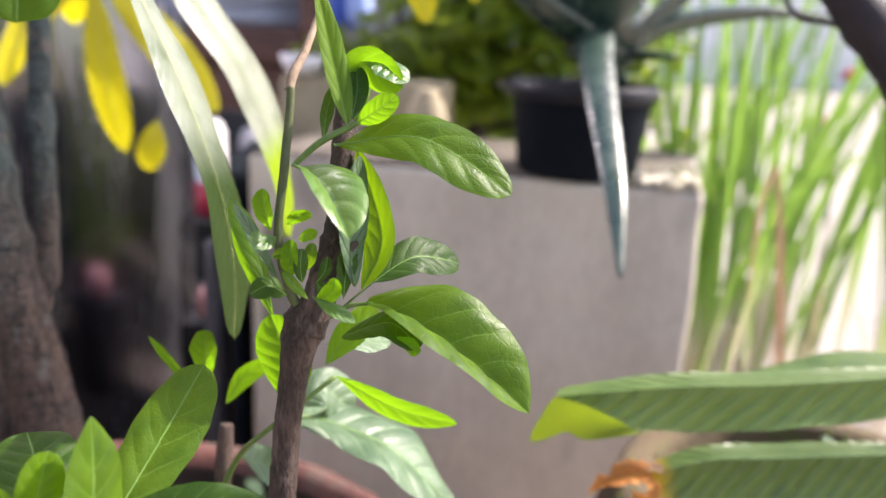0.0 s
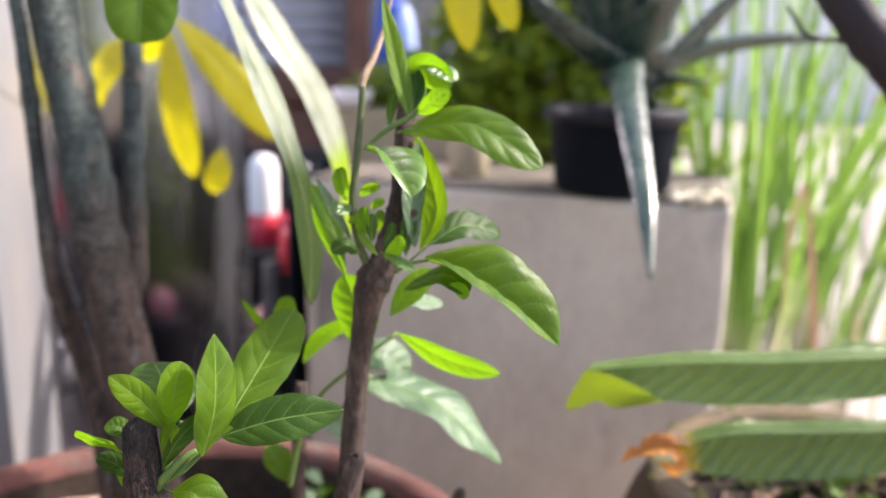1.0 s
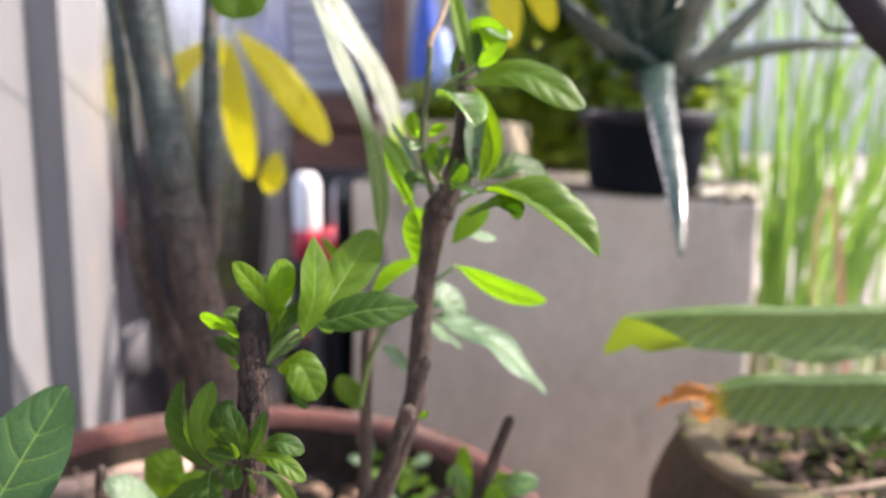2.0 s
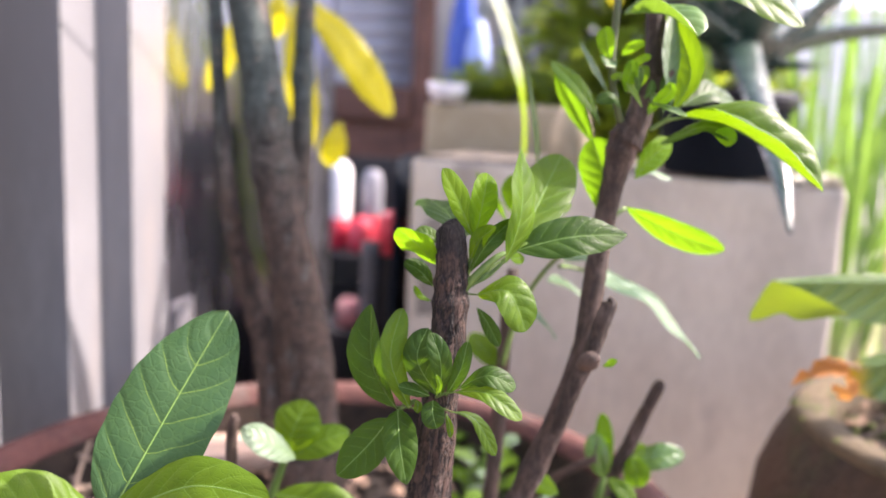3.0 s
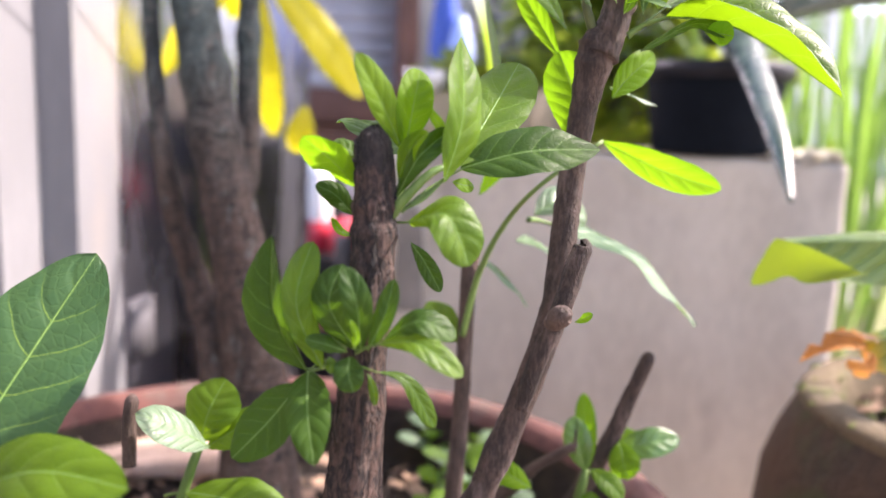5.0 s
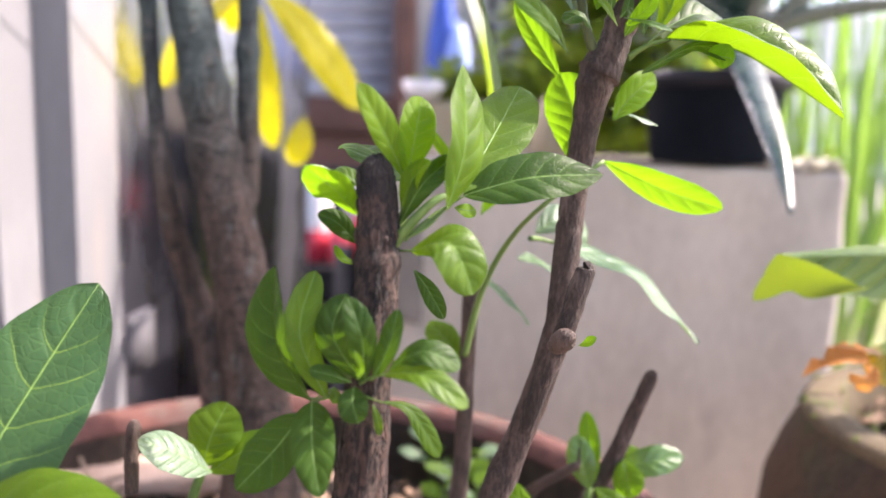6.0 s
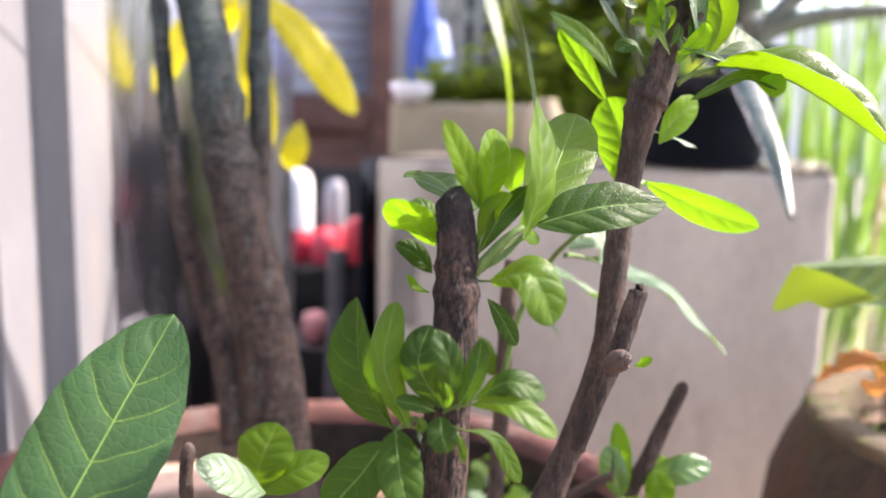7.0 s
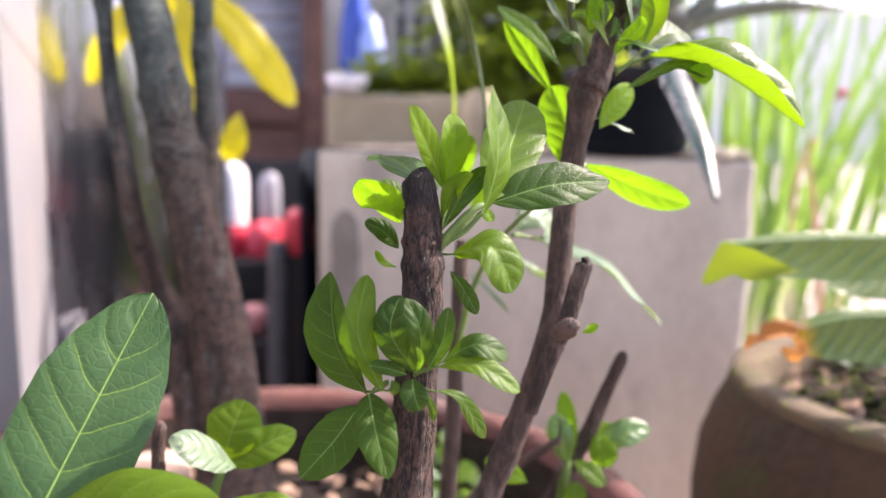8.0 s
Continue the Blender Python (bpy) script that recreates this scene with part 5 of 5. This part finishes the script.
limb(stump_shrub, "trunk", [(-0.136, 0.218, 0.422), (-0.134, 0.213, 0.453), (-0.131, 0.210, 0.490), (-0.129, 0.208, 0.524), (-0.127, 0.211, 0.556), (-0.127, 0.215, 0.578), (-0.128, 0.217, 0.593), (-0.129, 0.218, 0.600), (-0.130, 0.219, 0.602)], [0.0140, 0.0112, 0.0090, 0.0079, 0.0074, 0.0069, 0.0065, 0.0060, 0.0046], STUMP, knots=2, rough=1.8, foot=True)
limb(stump_shrub, "shoot", [(-0.126, 0.217, 0.568), (-0.119, 0.213, 0.579), (-0.110, 0.213, 0.589), (-0.105, 0.215, 0.592)], [0.0022, 0.0019, 0.0015, 0.0011], SHOOT)
limb(stump_shrub, "shoot", [(-0.125, 0.224, 0.571), (-0.119, 0.228, 0.587), (-0.116, 0.230, 0.597)], [0.0020, 0.0016, 0.0012], SHOOT)
limb(stump_shrub, "shoot", [(-0.127, 0.222, 0.520), (-0.132, 0.206, 0.531), (-0.138, 0.202, 0.535)], [0.0027, 0.0023, 0.0017], SHOOT)
grown(stump_shrub, [(-0.1190, 0.2220, 0.5964), (-0.1254, 0.2140, 0.6119), (-0.1327, 0.2030, 0.6272)], 0.0116, (0.20, -0.80, 0.55), 0.30, FRESH, stalk=(-0.1201, 0.2200, 0.5828), blunt=0.7)
grown(stump_shrub, [(-0.1183, 0.2220, 0.5974), (-0.1160, 0.2220, 0.6120), (-0.1145, 0.2280, 0.6244)], 0.0147, (0.62, -0.75, 0.20), 0.25, YOUNG, stalk=(-0.1201, 0.2200, 0.5828), blunt=0.5)
grown(stump_shrub, [(-0.1047, 0.2200, 0.5868), (-0.0992, 0.2220, 0.6086), (-0.1010, 0.2300, 0.6360)], 0.0216, (0.85, -0.50, 0.15), 0.30, FRESH, stalk=(-0.1198, 0.2160, 0.5765), blunt=0.8, peak=0.5)
grown(stump_shrub, [(-0.1004, 0.2280, 0.5920), (-0.0899, 0.2550, 0.6119), (-0.0799, 0.2810, 0.6318)], 0.0260, (-0.15, -0.97, 0.20), 0.14, FRESH, stalk=(-0.1160, 0.2170, 0.5784), blunt=0.52)
grown(stump_shrub, [(-0.0997, 0.2300, 0.5911), (-0.0766, 0.2340, 0.5977), (-0.0502, 0.2434, 0.5992)], 0.0206, (0.05, -0.80, 0.60), 0.22, DEEP, stalk=(-0.1183, 0.2160, 0.5765), blunt=0.78, peak=0.48)
grown(stump_shrub, [(-0.1205, 0.2170, 0.5808), (-0.1130, 0.2160, 0.5951), (-0.1023, 0.2260, 0.6054)], 0.0087, (0.60, -0.60, 0.50), 0.60, DEEP, blunt=0.8)
grown(stump_shrub, [(-0.1202, 0.2190, 0.5868), (-0.1162, 0.2160, 0.5969), (-0.1095, 0.2100, 0.6036)], 0.0084, (0.10, -0.80, 0.60), 0.40, FRESH, blunt=0.8)
grown(stump_shrub, [(-0.1354, 0.2240, 0.5834), (-0.1414, 0.2160, 0.5923), (-0.1510, 0.2100, 0.6005)], 0.0186, (-0.50, -0.80, -0.25), 0.25, YOUNG, blunt=0.7)
grown(stump_shrub, [(-0.1333, 0.2220, 0.5936), (-0.1393, 0.2220, 0.5973), (-0.1450, 0.2220, 0.5975)], 0.0091, (-0.20, -0.50, 0.85), 0.25, FRESH)
grown(stump_shrub, [(-0.1252, 0.2350, 0.5947), (-0.1335, 0.2550, 0.6031), (-0.1430, 0.2697, 0.6069)], 0.0304, (0.50, -0.70, 0.50), 0.15, DEEP, blunt=0.5)
grown(stump_shrub, [(-0.1357, 0.2240, 0.5737), (-0.1420, 0.2220, 0.5808), (-0.1487, 0.2200, 0.5842)], 0.0084, (-0.20, -0.75, 0.62), 0.25, DEEP)
grown(stump_shrub, [(-0.1365, 0.2300, 0.5654), (-0.1417, 0.2300, 0.5673), (-0.1448, 0.2300, 0.5720)], 0.0030, (-0.20, -0.75, 0.62), 0.25, YOUNG)
grown(stump_shrub, [(-0.1154, 0.2140, 0.5733), (-0.1027, 0.2060, 0.5773), (-0.0943, 0.2050, 0.5611)], 0.0184, (0.15, -0.65, 0.72), 0.20, FRESH, stalk=(-0.1218, 0.2190, 0.5730), blunt=0.55)
grown(stump_shrub, [(-0.1159, 0.2260, 0.5649), (-0.1106, 0.2260, 0.5579), (-0.1048, 0.2260, 0.5477)], 0.0069, (0.10, -0.95, 0.20), 0.25, DEEP)
grown(stump_shrub, [(-0.1032, 0.2450, 0.5854), (-0.0987, 0.2500, 0.5839), (-0.0957, 0.2550, 0.5839)], 0.0058, (0.20, -0.90, 0.30), 0.20, YOUNG)
grown(stump_shrub, [(-0.1471, 0.2050, 0.5228), (-0.1577, 0.2030, 0.5418), (-0.1605, 0.2090, 0.5675)], 0.0239, (-0.62, -0.75, 0.10), 0.70, DEEP, stalk=(-0.1393, 0.2070, 0.5264), peak=0.54, blunt=0.8)
grown(stump_shrub, [(-0.1415, 0.2030, 0.5244), (-0.1502, 0.2010, 0.5466), (-0.1472, 0.2110, 0.5660)], 0.0124, (0.40, -0.88, 0.20), 0.40, FRESH, stalk=(-0.1372, 0.2060, 0.5249), peak=0.6, blunt=0.55)
grown(stump_shrub, [(-0.1295, 0.2000, 0.5322), (-0.1385, 0.1970, 0.5481), (-0.1353, 0.2030, 0.5604)], 0.0131, (-0.25, -0.95, 0.15), 0.18, DEEP, blunt=0.55)
grown(stump_shrub, [(-0.1280, 0.1970, 0.5333), (-0.1284, 0.1900, 0.5505), (-0.1332, 0.1930, 0.5613)], 0.0095, (0.30, -0.93, 0.20), 0.22, DEEP, blunt=0.55)
grown(stump_shrub, [(-0.1256, 0.1960, 0.5338), (-0.1203, 0.1950, 0.5457), (-0.1181, 0.2000, 0.5567)], 0.0077, (-0.35, -0.92, 0.15), 0.25, DEEP, blunt=0.6)
grown(stump_shrub, [(-0.1206, 0.1950, 0.5377), (-0.1090, 0.1900, 0.5458), (-0.0972, 0.1920, 0.5408)], 0.0102, (0.10, -0.65, 0.75), 0.15, DEEP, stalk=(-0.1302, 0.2010, 0.5319), peak=0.66, blunt=0.5)
grown(stump_shrub, [(-0.1223, 0.1920, 0.5371), (-0.1088, 0.1850, 0.5400), (-0.0943, 0.1820, 0.5314)], 0.0095, (0.15, -0.60, 0.78), 0.25, FRESH, stalk=(-0.1301, 0.2000, 0.5313), peak=0.64, blunt=0.55)
grown(stump_shrub, [(-0.1233, 0.1980, 0.5262), (-0.1130, 0.1990, 0.5232), (-0.1036, 0.2010, 0.5070)], 0.0068, (0.15, -0.75, 0.62), 0.20, FRESH, stalk=(-0.1312, 0.2030, 0.5272), peak=0.68)
grown(stump_shrub, [(-0.1308, 0.1930, 0.5323), (-0.1303, 0.1880, 0.5288), (-0.1283, 0.1870, 0.5228)], 0.0097, (0.10, -0.95, 0.25), 0.20, DEEP, peak=0.55, blunt=0.5)
grown(stump_shrub, [(-0.1463, 0.2020, 0.5239), (-0.1435, 0.1900, 0.5142), (-0.1389, 0.1800, 0.5010)], 0.0146, (0.05, -0.92, 0.38), 0.22, DEEP, stalk=(-0.1392, 0.2060, 0.5274), peak=0.45, blunt=0.7)
grown(stump_shrub, [(-0.1499, 0.2030, 0.5188), (-0.1583, 0.2000, 0.5072), (-0.1705, 0.1970, 0.4939)], 0.0183, (-0.15, -0.88, 0.45), 0.15, DEEP, stalk=(-0.1392, 0.2060, 0.5268), peak=0.5, blunt=0.65)
grown(stump_shrub, [(-0.1328, 0.1990, 0.5321), (-0.1391, 0.1960, 0.5351), (-0.1458, 0.1950, 0.5367)], 0.0068, (0.00, -0.60, 0.80), 0.20, DEEP)
grown(stump_shrub, [(-0.1254, 0.1970, 0.5257), (-0.1234, 0.1960, 0.5204), (-0.1229, 0.1960, 0.5155)], 0.0030, (0.00, -0.90, 0.30), 0.20, FRESH)
grown(stump_shrub, [(-0.1295, 0.1920, 0.5350), (-0.1280, 0.1880, 0.5410), (-0.1297, 0.1860, 0.5461)], 0.0026, (0.30, -0.90, 0.20), 0.40, YOUNG)
grown(stump_shrub, [(-0.1381, 0.1960, 0.5309), (-0.1369, 0.1940, 0.5292), (-0.1378, 0.1940, 0.5263)], 0.0037, (0.00, -0.80, 0.50), 0.20, FRESH)
# seedling with the large leaf
seedling = thing("broad_leaf_seedling", "young plant with one very large veined green leaf", "seedling", (-0.31, 0.27, 0.27))
limb(seedling, "stem", [(-0.298, 0.226, 0.401), (-0.285, 0.215, 0.439), (-0.279, 0.212, 0.454), (-0.277, 0.211, 0.461)], [0.0026, 0.0022, 0.0019, 0.0015], SHOOT, foot=True)
grown(seedling, [(-0.2592, 0.1720, 0.4800), (-0.2446, 0.1940, 0.5154), (-0.2277, 0.2225, 0.5562)], 0.0450, (0.02, -0.95, 0.05), .08, BIGLEAF, peak=.46, blunt=.62, veins=7.0, quilt=.022, roll=.04, stalk=(-0.2790, 0.2120, 0.4540))
grown(seedling, [(-0.2580, 0.1680, 0.4812), (-0.2225, 0.1660, 0.4995), (-0.1893, 0.1620, 0.4985)], 0.0265, (0.05, -0.62, 0.78), .15, FRESH, peak=.5, blunt=.65)
leaf(seedling, (-0.280, 0.206, 0.457), (-0.324, 0.177, 0.479), 0.0343, (0.00, -0.65, 0.75), 0.12, 0.12, FRESH)
leaf(seedling, (-0.279, 0.223, 0.434), (-0.223, 0.239, 0.450), 0.0308, (0.10, -0.60, 0.75), 0.06, 0.15, DEEP)
leaf(seedling, (-0.288, 0.225, 0.453), (-0.293, 0.233, 0.470), 0.0112, (0.43, -0.82, 0.39), 0.10, 0.20, FRESH)
# small seedling with a bleached leaf
small_seedling = thing("small_seedling", "small light green seedling with one pale bleached leaf", "seedling", (-0.24, 0.32, 0.27))
limb(small_seedling, "stem", [(-0.239, 0.295, 0.382), (-0.231, 0.295, 0.418), (-0.223, 0.296, 0.444), (-0.219, 0.298, 0.455)], [0.0028, 0.0026, 0.0023, 0.0018], SHOOT, foot=True)
leaf(small_seedling, (-0.212, 0.289, 0.457), (-0.238, 0.271, 0.478), 0.0206, (0.05, -0.50, 0.85), 0.10, 0.05, PALE)
leaf(small_seedling, (-0.220, 0.298, 0.455), (-0.211, 0.309, 0.483), 0.0290, (-0.20, -0.90, 0.40), 0.10, 0.10, FRESH)
leaf(small_seedling, (-0.217, 0.298, 0.453), (-0.185, 0.303, 0.469), 0.0186, (0.00, -0.70, 0.70), 0.10, 0.15, FRESH)
leaf(small_seedling, (-0.225, 0.294, 0.432), (-0.172, 0.286, 0.424), 0.0249, (0.10, -0.60, 0.80), 0.12, 0.12, FRESH, stalk=(-0.236, 0.295, 0.429))
leaf(small_seedling, (-0.237, 0.290, 0.411), (-0.237, 0.283, 0.430), 0.0119, (0.27, -0.86, 0.44), 0.10, 0.12, YOUNG)
limb(small_seedling, "old_twig", [(-0.245, 0.279, 0.450), (-0.246, 0.282, 0.468), (-0.245, 0.283, 0.479), (-0.245, 0.284, 0.480)], [0.0031, 0.0031, 0.0031, 0.0016], BARK)
# bare twig with a small shoot
twig_shrub = thing("twig_shrub", "bare brown twig with a small leafy shoot at its foot", "shrub", (-0.03, 0.42, 0.27))
limb(twig_shrub, "twig", [(-0.050, 0.399, 0.344), (-0.031, 0.394, 0.396), (-0.015, 0.391, 0.433), (-0.006, 0.384, 0.464), (0.000, 0.380, 0.483), (0.001, 0.380, 0.485)], [0.0075, 0.0058, 0.0050, 0.0042, 0.0038, 0.0021], BARK, foot=True)
limb(twig_shrub, "dead_branch", [(-0.111, 0.434, 0.338), (-0.089, 0.421, 0.368), (-0.070, 0.406, 0.392), (-0.057, 0.390, 0.413), (-0.040, 0.374, 0.432), (-0.037, 0.373, 0.435)], [0.0052, 0.0039, 0.0043, 0.0031, 0.0024, 0.0007], BARK, knots=3, rough=1.6)
limb(twig_shrub, "shoot", [(-0.034, 0.394, 0.368), (-0.032, 0.380, 0.403), (-0.029, 0.382, 0.417)], [0.0033, 0.0028, 0.0021], SHOOT)
leaf(twig_shrub, (-0.015, 0.390, 0.424), (0.023, 0.389, 0.436), 0.0173, (0.10, -0.80, 0.60), 0.14, 0.20, GLOSSY)
leaf(twig_shrub, (-0.029, 0.382, 0.416), (-0.038, 0.387, 0.446), 0.0156, (-0.16, -0.92, 0.35), 0.10, 0.15, GLOSSY)
leaf(twig_shrub, (-0.027, 0.383, 0.419), (-0.032, 0.393, 0.458), 0.0121, (-0.17, -0.93, 0.34), 0.10, 0.20, YOUNG)
leaf(twig_shrub, (-0.014, 0.394, 0.422), (-0.000, 0.398, 0.435), 0.0145, (-0.21, -0.91, 0.35), 0.10, 0.10, YOUNG)
leaf(twig_shrub, (-0.011, 0.386, 0.433), (-0.007, 0.374, 0.416), 0.0175, (-0.21, -0.91, 0.36), 0.10, 0.10, YOUNG)
leaf(twig_shrub, (-0.027, 0.378, 0.419), (-0.010, 0.367, 0.408), 0.0125, (0.00, -0.70, 0.70), 0.14, 0.20, FRESH)
leaf(twig_shrub, (-0.028, 0.367, 0.387), (-0.027, 0.369, 0.410), 0.0139, (-0.17, -0.89, 0.42), 0.08, 0.10, FRESH)
leaf(twig_shrub, (-0.062, 0.341, 0.423), (-0.086, 0.341, 0.437), 0.0130, (-0.09, -0.92, 0.39), 0.10, 0.10, YOUNG)
# grey-green multi-stemmed tree in the same pot
tree = thing("potted_tree", "multi-stemmed tree with grey-green bark and yellowing drooping leaves", "tree", (-0.27, 0.56, 0.27))
limb(tree, "trunk", [(-0.262, 0.536, 0.300), (-0.266, 0.541, 0.360), (-0.270, 0.5445, 0.420), (-0.2786, 0.547, 0.480), (-0.292, 0.5535, 0.540), (-0.310, 0.571, 0.600), (-0.3285, 0.588, 0.680), (-0.348, 0.600, 0.760), (-0.376, 0.612, 0.906)], [0.0340, 0.0290, 0.0250, 0.0225, 0.0205, 0.0188, 0.0182, 0.0178, 0.0160], TREEBARK, knots=2, rough=.5, foot=True)
limb(tree, "stem", [(-0.292, 0.535, 0.378), (-0.307, 0.552, 0.430), (-0.327, 0.570, 0.480), (-0.341, 0.566, 0.530), (-0.347, 0.560, 0.580), (-0.360, 0.578, 0.639), (-0.366, 0.584, 0.709), (-0.372, 0.588, 0.770), (-0.390, 0.600, 0.901)], [0.0150, 0.0120, 0.0106, 0.0090, 0.0076, 0.0066, 0.0060, 0.0057, 0.0053], TREEBARK, knots=4)
limb(tree, "stem", [(-0.299, 0.579, 0.526), (-0.293, 0.598, 0.562), (-0.294, 0.609, 0.610), (-0.298, 0.623, 0.673), (-0.301, 0.639, 0.746), (-0.303, 0.657, 0.824), (-0.307, 0.683, 0.940)], [0.0123, 0.0100, 0.0095, 0.0090, 0.0085, 0.0080, 0.0075], TREEBARK, knots=3)
limb(tree, "stem", [(-0.313, 0.588, 0.615), (-0.325, 0.612, 0.668), (-0.3345, 0.617, 0.721), (-0.342, 0.620, 0.777), (-0.360, 0.632, 0.905)], [0.0090, 0.0075, 0.0070, 0.0066, 0.0060], TREEBARK, knots=3)
leaf(tree, (-0.433, 1.038, 0.795), (-0.547, 1.036, 0.662), 0.058, (-0.30, -0.85, 0.40), 0.12, 0.08, YELLOW)
leaf(tree, (-0.420, 1.038, 0.793), (-0.391, 1.034, 0.583), 0.045, (0.10, -0.95, 0.10), 0.12, 0.08, YELLOW)
leaf(tree, (-0.410, 1.041, 0.802), (-0.274, 1.052, 0.639), 0.053, (0.20, -0.85, 0.40), 0.12, 0.08, YELLOW)
leaf(tree, (-0.439, 1.040, 0.808), (-0.457, 1.057, 0.740), 0.0334, (0.32, -0.95, -0.08), 0.12, 0.08, YELLOW)
leaf(tree, (-0.347, 1.030, 0.627), (-0.363, 1.030, 0.562), 0.036, (0.22, -0.97, 0.05), 0.12, 0.08, YELLOW)
limb(tree, "petiole", [(-0.336, 0.748, 1.018), (-0.360, 0.884, 0.929), (-0.398, 1.000, 0.854), (-0.422, 1.039, 0.798)], [0.0015, 0.0014, 0.0016, 0.0021], SHOOT)
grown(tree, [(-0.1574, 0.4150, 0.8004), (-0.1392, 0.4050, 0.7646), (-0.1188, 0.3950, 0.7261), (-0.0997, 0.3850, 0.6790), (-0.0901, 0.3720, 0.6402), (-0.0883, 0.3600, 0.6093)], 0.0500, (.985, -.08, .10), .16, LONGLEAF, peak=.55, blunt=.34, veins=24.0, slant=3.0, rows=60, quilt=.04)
grown(tree, [(-0.1612, 0.4900, 0.8001), (-0.1427, 0.5050, 0.7674), (-0.1205, 0.5150, 0.7316), (-0.1026, 0.5250, 0.6888), (-0.0947, 0.5300, 0.6468), (-0.0926, 0.5342, 0.6142)], 0.0490, (.97, -.15, .10), .16, LIMETIP, peak=.45, blunt=.55, veins=24.0, slant=3.0, rows=60, quilt=.03)
grown(tree, [(-0.1906, 0.4000, 0.8169), (-0.1862, 0.3850, 0.7850), (-0.1853, 0.3750, 0.7518)], 0.0400, (.25, -.93, .25), .35, FRESH, peak=.62, blunt=.30, stalk=(-0.230, 0.460, 0.860))
leaf(tree, (-0.027, 0.752, 0.888), (-0.005, 0.724, 0.760), 0.0350, (0.02, -0.99, -0.10), 0.10, 0.10, YELLOW)
leaf(tree, (0.001, 0.750, 0.873), (0.038, 0.730, 0.780), 0.0285, (-0.02, -0.99, -0.10), 0.10, 0.10, YELLOW)
limb(tree, "branch", [(-0.373, 0.611, 0.885), (-0.30, 0.530, 0.905), (-0.20, 0.485, 0.870), (-0.150, 0.470, 0.830)], [0.0075, 0.0042, 0.0026, 0.0016], TREEBARK)
limb(tree, "branch", [(-0.372, 0.610, 0.880), (-0.27, 0.480, 0.895), (-0.170, 0.415, 0.840)], [0.0036, 0.0024, 0.0016], TREEBARK)
limb(tree, "branch", [(-0.378, 0.650, 0.944), (-0.264, 0.652, 0.933), (-0.139, 0.653, 0.917), (-0.063, 0.642, 0.859), (-0.027, 0.753, 0.893), (0.001, 0.751, 0.878)], [0.0081, 0.0043, 0.0033, 0.0021, 0.0019, 0.0014], TREEBARK)
# sprig on the knot of the forked stem
grown(shrub, [(-0.0527, 0.2680, 0.5292), (-0.0499, 0.2660, 0.5310), (-0.0461, 0.2650, 0.5335)], 0.0048, (0.10, -0.60, 0.80), 0.20, YOUNG, blunt=0.7)
